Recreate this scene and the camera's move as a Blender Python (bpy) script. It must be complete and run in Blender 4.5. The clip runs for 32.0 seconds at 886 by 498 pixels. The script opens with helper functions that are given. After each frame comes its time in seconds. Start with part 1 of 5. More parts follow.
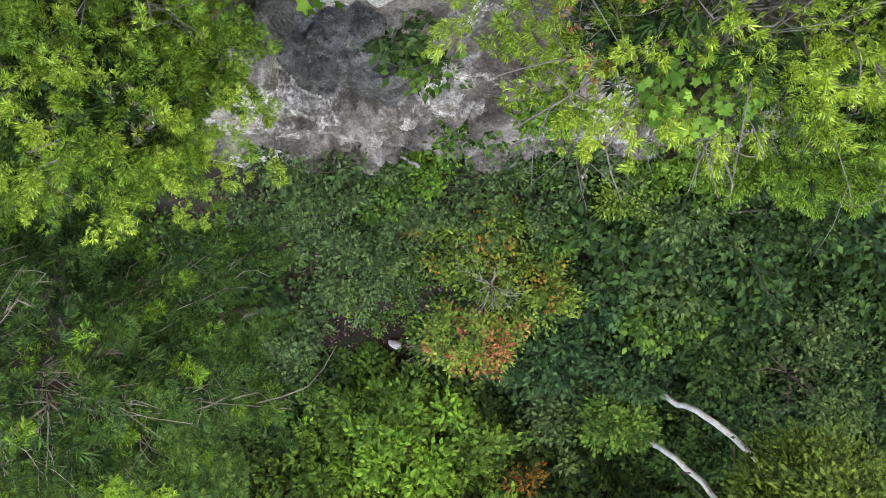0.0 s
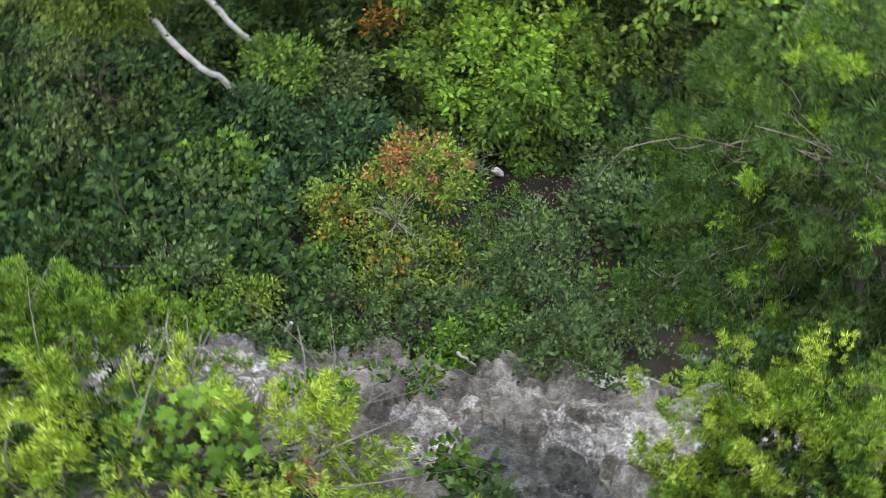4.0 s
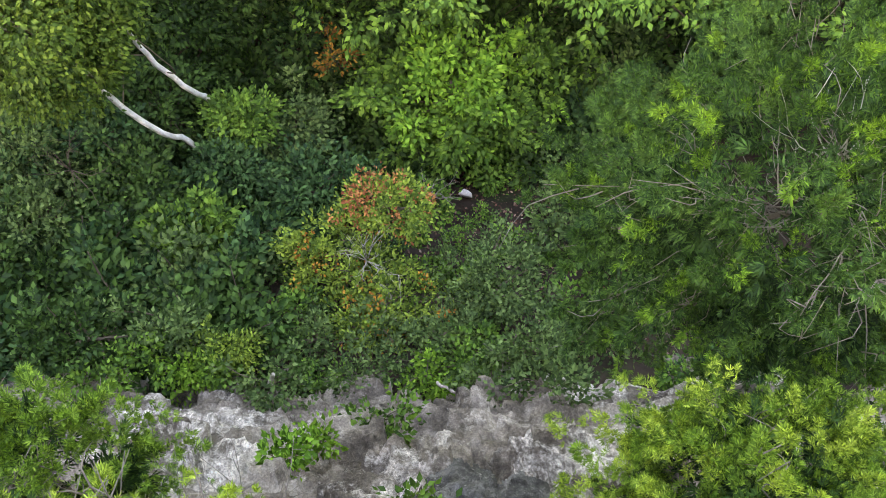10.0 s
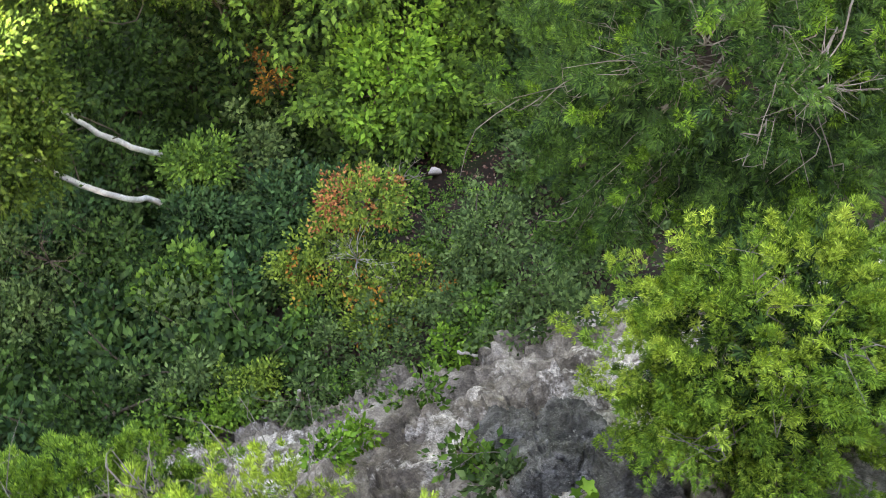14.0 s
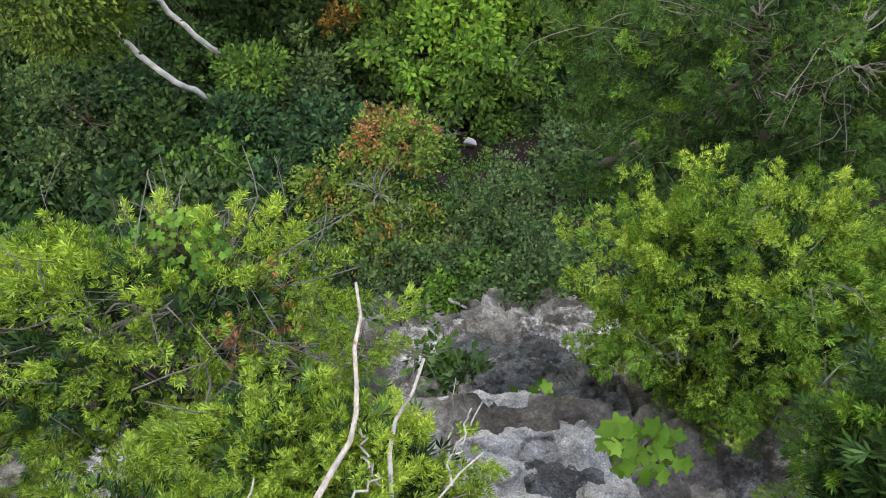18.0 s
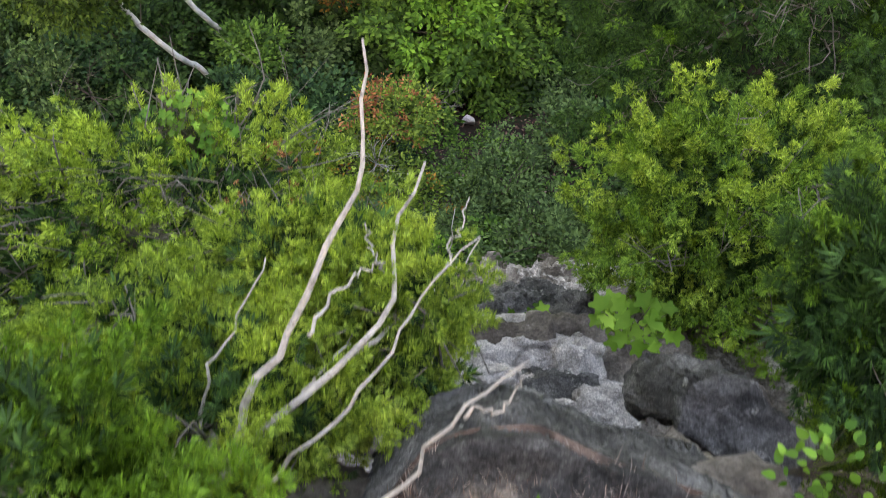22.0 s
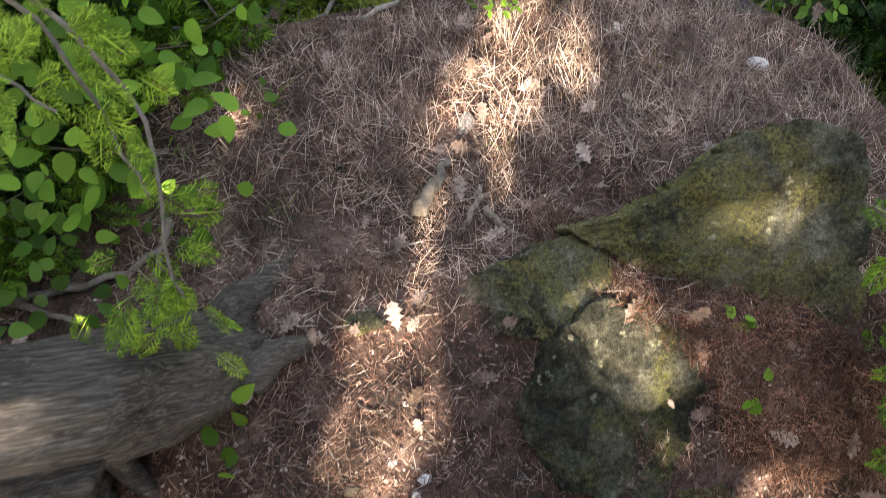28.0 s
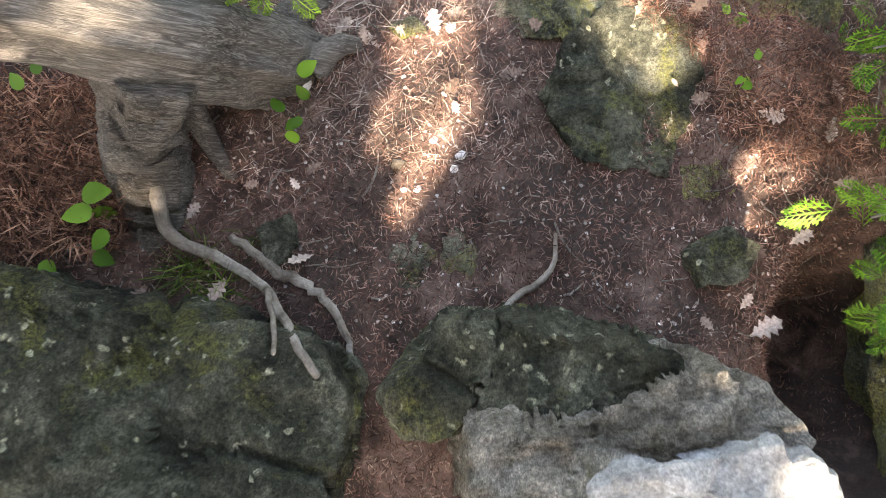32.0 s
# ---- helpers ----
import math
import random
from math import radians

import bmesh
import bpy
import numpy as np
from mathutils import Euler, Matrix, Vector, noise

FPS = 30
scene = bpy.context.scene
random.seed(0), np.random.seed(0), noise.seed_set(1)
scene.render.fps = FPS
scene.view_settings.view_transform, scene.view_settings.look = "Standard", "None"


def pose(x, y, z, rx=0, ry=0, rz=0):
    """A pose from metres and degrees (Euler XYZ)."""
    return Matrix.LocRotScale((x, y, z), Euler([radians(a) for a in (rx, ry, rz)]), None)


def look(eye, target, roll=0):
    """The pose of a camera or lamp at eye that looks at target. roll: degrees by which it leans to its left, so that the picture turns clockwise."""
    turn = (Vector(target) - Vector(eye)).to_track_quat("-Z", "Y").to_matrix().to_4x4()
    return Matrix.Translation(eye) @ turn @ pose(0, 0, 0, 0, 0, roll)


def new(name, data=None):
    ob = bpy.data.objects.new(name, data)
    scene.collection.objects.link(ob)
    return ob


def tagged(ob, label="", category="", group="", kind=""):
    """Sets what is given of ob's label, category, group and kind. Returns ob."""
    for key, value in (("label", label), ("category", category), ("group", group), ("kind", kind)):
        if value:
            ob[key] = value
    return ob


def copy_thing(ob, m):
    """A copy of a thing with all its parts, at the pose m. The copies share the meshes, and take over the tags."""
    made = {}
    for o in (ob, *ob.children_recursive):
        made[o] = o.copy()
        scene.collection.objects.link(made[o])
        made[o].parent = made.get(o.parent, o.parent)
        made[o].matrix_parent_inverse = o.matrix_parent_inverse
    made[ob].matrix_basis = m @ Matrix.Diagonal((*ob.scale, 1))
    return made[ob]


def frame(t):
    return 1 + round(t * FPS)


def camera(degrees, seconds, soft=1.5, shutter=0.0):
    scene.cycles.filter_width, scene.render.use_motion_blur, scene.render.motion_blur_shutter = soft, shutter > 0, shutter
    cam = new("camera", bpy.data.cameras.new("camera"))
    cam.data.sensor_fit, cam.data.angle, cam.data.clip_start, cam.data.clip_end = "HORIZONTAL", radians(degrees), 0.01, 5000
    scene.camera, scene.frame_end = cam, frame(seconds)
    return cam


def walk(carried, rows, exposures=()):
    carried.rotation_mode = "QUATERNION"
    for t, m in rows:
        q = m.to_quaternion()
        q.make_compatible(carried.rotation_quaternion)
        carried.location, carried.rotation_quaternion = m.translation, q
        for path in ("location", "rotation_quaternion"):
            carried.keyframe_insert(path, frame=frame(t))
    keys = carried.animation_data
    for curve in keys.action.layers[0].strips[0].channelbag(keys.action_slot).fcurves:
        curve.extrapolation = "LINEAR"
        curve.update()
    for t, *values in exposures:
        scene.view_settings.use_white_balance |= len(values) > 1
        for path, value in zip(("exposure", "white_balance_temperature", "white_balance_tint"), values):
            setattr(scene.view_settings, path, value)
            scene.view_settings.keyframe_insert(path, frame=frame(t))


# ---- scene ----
cam = camera(62.0, 32.0, soft=0.85, shutter=0.8)
PATH = [
    (0, 0.362, -0.566, 1.462, 0.97, -0.96, 179.14),
    (0.1, 0.362, -0.566, 1.462, 0.97, -0.96, 179.14),
    (0.3, 0.318, -0.574, 1.421, 0.90, -0.77, 169.30),
    (0.5, 0.273, -0.583, 1.379, 0.84, -0.58, 159.47),
    (1, 0.106, -0.675, 0.995, 0.34, -0.34, 135.67),
    (1.5, 0.020, -0.661, 0.828, 0.10, -0.29, 111.96),
    (2, -0.033, -0.620, 0.734, -0.12, -0.38, 88.52),
    (2.5, -0.055, -0.574, 0.753, -0.15, -0.42, 64.86),
    (3, -0.072, -0.537, 0.805, -0.09, -0.49, 40.41),
    (3.5, -0.125, -0.482, 0.821, -0.22, -0.52, 16.13),
    (5.5, -0.036, -0.039, 1.350, -0.37, 0.30, -1.39),
    (6, 0.133, 0.098, 1.258, -0.41, 0.19, -1.30),
    (6.5, 0.325, 0.190, 1.126, -0.43, 0.04, -1.20),
    (7, 0.407, 0.271, 1.183, -0.39, 0.01, -1.14),
    (7.5, 0.428, 0.327, 1.442, -0.30, 0.11, -1.21),
    (8, 0.413, 0.373, 1.514, -0.25, 0.08, -1.16),
    (8.5, 0.494, 0.407, 1.532, -0.16, 0.03, -1.11),
    (9, 0.619, 0.439, 1.515, -0.09, -0.02, -1.05),
    (9.5, 0.717, 0.434, 1.524, -0.07, -0.06, -1.05),
    (10, 0.796, 0.379, 1.533, 0.02, -0.06, -1.03),
    (10.5, 0.853, 0.279, 1.546, -0.00, -0.10, -1.06),
    (11, 0.935, 0.119, 1.532, 0.01, -0.11, -0.29),
    (11.5, 0.989, -0.066, 1.534, 0.08, -0.08, 4.89),
    (12, 1.007, -0.221, 1.547, 0.02, -0.11, 3.78),
    (12.5, 1.002, -0.270, 1.591, -0.16, -0.19, -6.92),
    (13, 0.985, -0.235, 1.612, -0.26, -0.29, -19.61),
    (13.5, 0.979, -0.242, 1.617, -0.21, -0.31, -19.90),
    (15.5, 0.930, -1.176, 1.690, 0.82, -0.00, -4.01),
    (16, 0.795, -1.425, 1.736, 0.85, -0.05, -2.15),
    (16.5, 0.694, -1.624, 1.927, 0.76, 0.02, -2.45),
    (17, 0.628, -1.782, 2.078, 0.71, 0.20, -2.70),
    (17.5, 0.608, -1.826, 2.128, 0.68, 0.29, -2.73),
    (18, 0.613, -1.824, 2.240, 0.66, 0.31, -2.79),
    (18.5, 0.630, -1.817, 2.353, 0.67, 0.29, -2.79),
    (19, 0.641, -1.805, 2.353, 0.72, 0.24, -2.77),
    (19.5, 0.659, -1.825, 2.363, 0.73, 0.23, -2.80),
    (20, 0.653, -1.903, 2.379, 0.70, 0.17, -2.78),
    (20.5, 0.641, -2.038, 2.394, 0.70, 0.18, -2.82),
    (21, 0.625, -2.235, 2.410, 0.71, 0.25, -2.95),
    (21.5, 0.601, -2.507, 2.429, 0.83, 0.24, -2.77),
    (22, 0.560, -2.806, 2.444, 0.92, 0.21, -2.83),
    (22.5, 0.527, -3.151, 2.464, 1.04, 0.25, -2.83),
    (23, 0.503, -3.506, 2.468, 1.07, 0.21, -2.79),
    (23.5, 0.465, -3.872, 2.439, 0.97, 0.06, -2.72),
    (24, 0.427, -4.231, 2.416, 0.88, -0.04, -3.05),
    (24.5, 0.391, -4.567, 2.297, 0.80, 0.00, -3.03),
    (25, 0.390, -4.687, 2.479, 0.81, 0.08, -3.23),
    (25.5, 0.387, -4.713, 2.611, 0.83, 0.13, -3.38),
    (27.5, 0.331, -4.866, 2.804, 0.83, 0.16, -3.31),
    (28, 0.306, -4.950, 2.852, 0.80, 0.13, -3.27),
    (28.5, 0.277, -5.068, 2.905, 0.74, 0.08, -3.26),
    (29, 0.254, -5.208, 2.930, 0.66, 0.02, -3.21),
    (29.5, 0.231, -5.354, 2.973, 0.59, -0.06, -3.11),
    (30, 0.202, -5.521, 3.016, 0.57, -0.13, -3.04),
    (30.5, 0.177, -5.696, 3.038, 0.59, -0.18, -3.03),
    (31, 0.150, -5.867, 3.046, 0.59, -0.20, -3.04),
    (31.5, 0.123, -5.986, 3.096, 0.58, -0.24, -2.99),
    (32, 0.099, -6.035, 3.209, 0.59, -0.29, -2.97),
]
EXPOSURES = [(0, 3.42, 9050, 17), (13.0, 3.45, 9000, 17), (18.0, 3.2, 8900, 17), (21.5, 3.1, 8900, 17), (23.0, 2.75, 8900, 16), (24.5, 2.15, 8800, 15), (28.0, 2.33, 8500, 14), (30.0, 2.68, 8300, 13), (31.0, 3.05, 8300, 12), (32.0, 3.3, 8400, 12)]
walk(cam, [(t, pose(x, y, z, rx, ry, rz)) for t, x, y, z, rx, ry, rz in PATH], EXPOSURES)

# ---- light: sun behind the cliff top, open sky over the valley ----
TO_SUN = Vector((-0.25, -0.80, 1.07)).normalized()
world = bpy.data.worlds.new("world")
scene.world = world
world.use_nodes = True
wn = world.node_tree.nodes
sky = wn.new("ShaderNodeTexSky")
sky.sky_type, sky.sun_disc = "NISHITA", False
sky.sun_elevation = math.asin(TO_SUN.z)
sky.sun_rotation = math.atan2(TO_SUN.x, TO_SUN.y)
sky.air_density, sky.dust_density, sky.ozone_density = 1.0, 3.0, 0.6
world.node_tree.links.new(sky.outputs[0], wn["Background"].inputs[0])
wn["Background"].inputs[1].default_value = 0.15
sun = new("sun", bpy.data.lights.new("sun", "SUN"))
sun.data.energy, sun.data.angle, sun.data.color = 4.4, radians(0.6), (1.0, 0.96, 0.92)
sun.matrix_world = look(TO_SUN * 60, (0, 0, 0))

rng = np.random.default_rng(7)


# ---- materials ----
def node_mat(name):
    m = bpy.data.materials.new(name)
    m.use_nodes = True
    nt = m.node_tree
    return m, nt, nt.nodes["Principled BSDF"]


def ramp_node(nt, stops, socket):
    r = nt.nodes.new("ShaderNodeValToRGB")
    el = r.color_ramp.elements
    while len(el) < len(stops):
        el.new(0.5)
    for e, (p, c) in zip(el, stops):
        e.position, e.color = p, (*c, 1)
    nt.links.new(socket, r.inputs[0])
    return r.outputs[0]


def noise_node(nt, scale, detail=6, rough=0.6, coord=None, distort=0.0):
    n = nt.nodes.new("ShaderNodeTexNoise")
    n.inputs["Scale"].default_value, n.inputs["Detail"].default_value = scale, detail
    n.inputs["Roughness"].default_value, n.inputs["Distortion"].default_value = rough, distort
    if coord:
        nt.links.new(coord, n.inputs["Vector"])
    return n.outputs["Fac"]


def mix_node(nt, fac, a, b, kind="MIX"):
    m = nt.nodes.new("ShaderNodeMix")
    m.data_type, m.blend_type = "RGBA", kind
    for s, v in ((m.inputs[0], fac), (m.inputs[6], a), (m.inputs[7], b)):
        if hasattr(v, "links"):
            nt.links.new(v, s)
        elif isinstance(v, (int, float)):
            s.default_value = v
        else:
            s.default_value = (*v, 1)
    return m.outputs[2]


def bump_node(nt, bsdf, height, strength, distance):
    b = nt.nodes.new("ShaderNodeBump")
    b.inputs["Strength"].default_value, b.inputs["Distance"].default_value = strength, distance
    nt.links.new(height, b.inputs["Height"])
    nt.links.new(b.outputs[0], bsdf.inputs["Normal"])


def world_coord(nt):
    return nt.nodes.new("ShaderNodeNewGeometry").outputs["Position"]


def chance_node(nt, geo):
    """A number of its own for each loose leaf of each object."""
    info, add, cut = nt.nodes.new("ShaderNodeObjectInfo"), nt.nodes.new("ShaderNodeMath"), nt.nodes.new("ShaderNodeMath")
    add.operation, cut.operation = "ADD", "FRACT"
    nt.links.new(geo.outputs["Random Per Island"], add.inputs[0])
    nt.links.new(info.outputs["Random"], add.inputs[1])
    nt.links.new(add.outputs[0], cut.inputs[0])
    return cut.outputs[0]


def leaf_mat(name, dark, mid, light, through_light=0.2, patch=1.9, rough=0.5):
    """Leaves: each leaf its own tint, with slow drifts of tint over the crown; light shines through."""
    m, nt, b = node_mat(name)
    geo = nt.nodes.new("ShaderNodeNewGeometry")
    own = ramp_node(nt, [(0, tuple(c * 0.3 for c in dark)), (0.3, dark), (0.6, mid), (1, tuple(c * 1.45 for c in light))], chance_node(nt, geo))
    drift = ramp_node(nt, [(0.36, dark), (0.5, mid), (0.64, light)], noise_node(nt, patch, 4, 0.65, geo.outputs["Position"]))
    col = mix_node(nt, 0.45, own, drift)
    nt.links.new(col, b.inputs["Base Color"])
    b.inputs["Roughness"].default_value = rough
    b.inputs["Specular IOR Level"].default_value = 0.14
    tr = nt.nodes.new("ShaderNodeBsdfTranslucent")
    nt.links.new(mix_node(nt, 1.0, col, (1.0, 1.0, 0.55), "MULTIPLY"), tr.inputs[0])
    mx = nt.nodes.new("ShaderNodeMixShader")
    mx.inputs[0].default_value = through_light
    nt.links.new(b.outputs[0], mx.inputs[1])
    nt.links.new(tr.outputs[0], mx.inputs[2])
    nt.links.new(mx.outputs[0], nt.nodes["Material Output"].inputs[0])
    return m


def rough_mat(name, stops, scale, second=None, fine=40.0, rough=0.9, bump=0.5, distance=0.02):
    """Rock, soil and bark: a ramp over coarse noise, stained by a second ramp, with fine relief."""
    m, nt, b = node_mat(name)
    pos = world_coord(nt)
    col = ramp_node(nt, stops, noise_node(nt, scale, 9, 0.65, pos, 0.4))
    if second:
        sc, lo, hi, c = second
        mask = ramp_node(nt, [(lo, (0, 0, 0)), (hi, (1, 1, 1))], noise_node(nt, sc, 8, 0.7, pos, 0.8))
        col = mix_node(nt, mask, col, c)
    grain = noise_node(nt, fine, 8, 0.75, pos)
    col = mix_node(nt, 0.55, col, ramp_node(nt, [(0.3, (0.45, 0.45, 0.45)), (0.7, (1.5, 1.5, 1.5))], grain), "MULTIPLY")
    nt.links.new(col, b.inputs["Base Color"])
    b.inputs["Roughness"].default_value = rough
    b.inputs["Specular IOR Level"].default_value = 0.25
    bump_node(nt, b, grain, bump, distance)
    return m


def island_mat(name, stops, rough=0.8):
    """Loose bits: each takes its own tint from the ramp."""
    m, nt, b = node_mat(name)
    geo = nt.nodes.new("ShaderNodeNewGeometry")
    col = ramp_node(nt, stops, chance_node(nt, geo))
    g = ramp_node(nt, [(0.3, (0.6, 0.6, 0.6)), (0.7, (1.3, 1.3, 1.3))], noise_node(nt, 90, 4, 0.6, geo.outputs["Position"]))
    drift = ramp_node(nt, [(0.34, (0.35, 0.33, 0.31)), (0.5, (0.9, 0.88, 0.86)), (0.64, (1.5, 1.44, 1.4))], noise_node(nt, 5.5, 8, 0.65, geo.outputs["Position"]))
    col = mix_node(nt, 1.0, col, drift, "MULTIPLY")
    nt.links.new(mix_node(nt, 1.0, col, g, "MULTIPLY"), b.inputs["Base Color"])
    b.inputs["Roughness"].default_value = rough
    b.inputs["Specular IOR Level"].default_value = 0.2
    return m


M = {}
M["maple"] = leaf_mat("maple_leaf", (0.025, 0.066, 0.012), (0.074, 0.17, 0.027), (0.185, 0.335, 0.052))
M["lime"] = leaf_mat("lime_leaf", (0.042, 0.12, 0.012), (0.115, 0.275, 0.03), (0.255, 0.47, 0.06))
M["dark"] = leaf_mat("dark_leaf", (0.008, 0.026, 0.006), (0.027, 0.07, 0.015), (0.08, 0.16, 0.034), 0.12)
M["blue"] = leaf_mat("blue_green_leaf", (0.009, 0.034, 0.013), (0.028, 0.08, 0.026), (0.08, 0.17, 0.056), 0.14)
M["grey"] = leaf_mat("grey_green_leaf", (0.03, 0.062, 0.021), (0.076, 0.14, 0.044), (0.175, 0.265, 0.088), 0.25)
M["olive"] = leaf_mat("olive_leaf", (0.045, 0.09, 0.016), (0.135, 0.225, 0.036), (0.3, 0.41, 0.06))
M["orange"] = leaf_mat("orange_leaf", (0.182, 0.06, 0.018), (0.38, 0.16, 0.03), (0.6, 0.338, 0.052))
M["red"] = leaf_mat("rust_leaf", (0.182, 0.053, 0.0264), (0.36, 0.13, 0.06), (0.585, 0.286, 0.104))
M["rusty"] = leaf_mat("rusty_leaf", (0.07, 0.035, 0.01), (0.2, 0.1, 0.018), (0.36, 0.22, 0.04))
# cedar green raised in brightness, with sunshine put into the leaf colour
M["cedar_sun_tint"] = leaf_mat("cedar_sun_tint_leaf", (0.075, 0.145, 0.022), (0.25, 0.39, 0.055), (0.5, 0.64, 0.11), 0.35)
# paler still: sunlight on the low edge cedars, carried by the colour alone
M["cedar_pale_sun_tint"] = leaf_mat("cedar_pale_sun_leaf", (0.09, 0.17, 0.03), (0.29, 0.43, 0.07), (0.54, 0.67, 0.13), 0.45)
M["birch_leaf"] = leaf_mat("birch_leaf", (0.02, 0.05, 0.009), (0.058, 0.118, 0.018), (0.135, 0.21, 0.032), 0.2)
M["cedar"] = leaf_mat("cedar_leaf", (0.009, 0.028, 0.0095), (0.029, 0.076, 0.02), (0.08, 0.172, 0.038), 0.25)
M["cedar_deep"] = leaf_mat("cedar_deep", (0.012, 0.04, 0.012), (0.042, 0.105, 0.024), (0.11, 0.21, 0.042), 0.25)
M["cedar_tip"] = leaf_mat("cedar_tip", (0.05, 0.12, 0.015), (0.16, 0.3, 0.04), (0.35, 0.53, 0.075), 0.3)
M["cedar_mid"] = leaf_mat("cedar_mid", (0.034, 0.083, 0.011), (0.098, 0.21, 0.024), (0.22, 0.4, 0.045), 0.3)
M["bark"] = rough_mat("brown_bark", [(0.3, (0.05, 0.04, 0.03)), (0.7, (0.16, 0.13, 0.1))], 3.0, fine=30)
M["grey_twig"] = rough_mat("grey_twig", [(0.3, (0.1, 0.085, 0.07)), (0.7, (0.27, 0.245, 0.215))], 8.0, fine=60)
M["birch"] = rough_mat("birch_bark", [(0.35, (0.5, 0.48, 0.44)), (0.6, (0.78, 0.76, 0.72))], 2.0, (5.0, 0.6, 0.68, (0.06, 0.05, 0.045)), 20)
M["soil"] = rough_mat("valley_soil", [(0.3, (0.014, 0.011, 0.008)), (0.6, (0.04, 0.026, 0.019)), (0.75, (0.08, 0.055, 0.04))], 1.5, (0.4, 0.5, 0.62, (0.02, 0.03, 0.01)), 12)


def rock_mat(name, stops, moss, moss_lo, lichen, lichen_lo, scale=3.0, pits=0.05, distort=0.3, grit=1.0):
    """Weathered limestone: mottled base, moss in drifts, crusty lichen spots, pits and cracks."""
    m, nt, b = node_mat(name)
    pos = world_coord(nt)
    big = noise_node(nt, scale, 12, 0.72, pos, distort)
    col = ramp_node(nt, stops, big)
    mm = ramp_node(nt, [(moss_lo, (0, 0, 0)), (moss_lo + 0.09, (1, 1, 1))], noise_node(nt, scale * 0.7, 12, 0.75, pos, distort * 2))
    speck = noise_node(nt, scale * 16, 8, 0.8, pos)
    col = mix_node(nt, mix_node(nt, 1.0, mm, ramp_node(nt, [(0.38, (0.1, 0.1, 0.1)), (0.55, (1, 1, 1))], speck), "MULTIPLY"), col, moss)
    vor = nt.nodes.new("ShaderNodeTexVoronoi")
    vor.inputs["Scale"].default_value = scale * 5
    wob = nt.nodes.new("ShaderNodeVectorMath")
    wob.operation = "ADD"
    nz = nt.nodes.new("ShaderNodeTexNoise")
    nz.inputs["Scale"].default_value = 25
    nt.links.new(pos, nz.inputs["Vector"])
    sc = nt.nodes.new("ShaderNodeVectorMath")
    sc.operation = "SCALE"
    sc.inputs["Scale"].default_value = 0.05
    nt.links.new(nz.outputs["Color"], sc.inputs[0])
    nt.links.new(pos, wob.inputs[0])
    nt.links.new(sc.outputs[0], wob.inputs[1])
    nt.links.new(wob.outputs[0], vor.inputs["Vector"])
    spots = ramp_node(nt, [(0.2, (1, 1, 1)), (0.32, (0, 0, 0))], vor.outputs["Distance"])
    where = ramp_node(nt, [(lichen_lo, (0, 0, 0)), (lichen_lo + 0.06, (1, 1, 1))], noise_node(nt, scale * 1.3, 6, 0.7, pos))
    col = mix_node(nt, mix_node(nt, 1.0, spots, where, "MULTIPLY"), col, lichen)
    col = mix_node(nt, 0.9 * grit, col, ramp_node(nt, [(0.32, (0.18, 0.18, 0.18)), (0.5, (0.95, 0.95, 0.95)), (0.68, (2.0, 2.0, 2.0))], speck), "MULTIPLY")
    crust = noise_node(nt, scale * 45, 4, 0.7, pos)
    col = mix_node(nt, 0.7 * grit, col, ramp_node(nt, [(0.35, (0.45, 0.45, 0.45)), (0.65, (1.55, 1.55, 1.55))], crust), "MULTIPLY")
    nt.links.new(col, b.inputs["Base Color"])
    b.inputs["Roughness"].default_value = 0.92
    b.inputs["Specular IOR Level"].default_value = 0.2
    h = nt.nodes.new("ShaderNodeMath")
    h.operation = "ADD"
    nt.links.new(speck, h.inputs[0])
    nt.links.new(big, h.inputs[1])
    bump_node(nt, b, h.outputs[0], 1.0, pits)
    return m


M["moss_rock"] = rock_mat("mossy_limestone", [(0.36, (0.035, 0.037, 0.028)), (0.48, (0.17, 0.172, 0.125)), (0.62, (0.42, 0.415, 0.31))], (0.28, 0.27, 0.1), 0.45, (0.55, 0.55, 0.38), 0.53, 4.5, 0.05, 0.3)
M["dark_moss_rock"] = rock_mat("dark_limestone", [(0.36, (0.024, 0.025, 0.018)), (0.5, (0.092, 0.094, 0.066)), (0.64, (0.26, 0.255, 0.19))], (0.17, 0.17, 0.055), 0.52, (0.55, 0.54, 0.38), 0.52, 4.0, 0.05, 0.3)
M["pale_rock"] = rock_mat("pale_limestone", [(0.34, (0.2, 0.18, 0.165)), (0.46, (0.52, 0.475, 0.44)), (0.6, (0.76, 0.71, 0.67))], (0.16, 0.148, 0.138), 0.57, (0.75, 0.72, 0.67), 0.55, 2.6, 0.05, 0.6, 0.8)
M["grey_rock"] = rock_mat("grey_limestone", [(0.34, (0.05, 0.049, 0.048)), (0.5, (0.135, 0.13, 0.125)), (0.66, (0.32, 0.31, 0.3))], (0.5, 0.48, 0.45), 0.6, (0.4, 0.39, 0.35), 0.56, 2.6, 0.05, 0.5, 0.9)
M["shelf_rock"] = rock_mat("rough_shelf_limestone", [(0.34, (0.13, 0.11, 0.085)), (0.48, (0.36, 0.32, 0.262)), (0.62, (0.62, 0.565, 0.49))], (0.17, 0.15, 0.085), 0.55, (0.64, 0.6, 0.52), 0.55, 5.0, 0.05, 0.4)
M["white_rock"] = rock_mat("white_limestone", [(0.34, (0.36, 0.35, 0.335)), (0.5, (0.55, 0.54, 0.525)), (0.64, (0.72, 0.715, 0.71))], (0.4, 0.36, 0.3), 0.57, (0.75, 0.75, 0.74), 0.55, 2.4, 0.02, 1.2, 0.6)
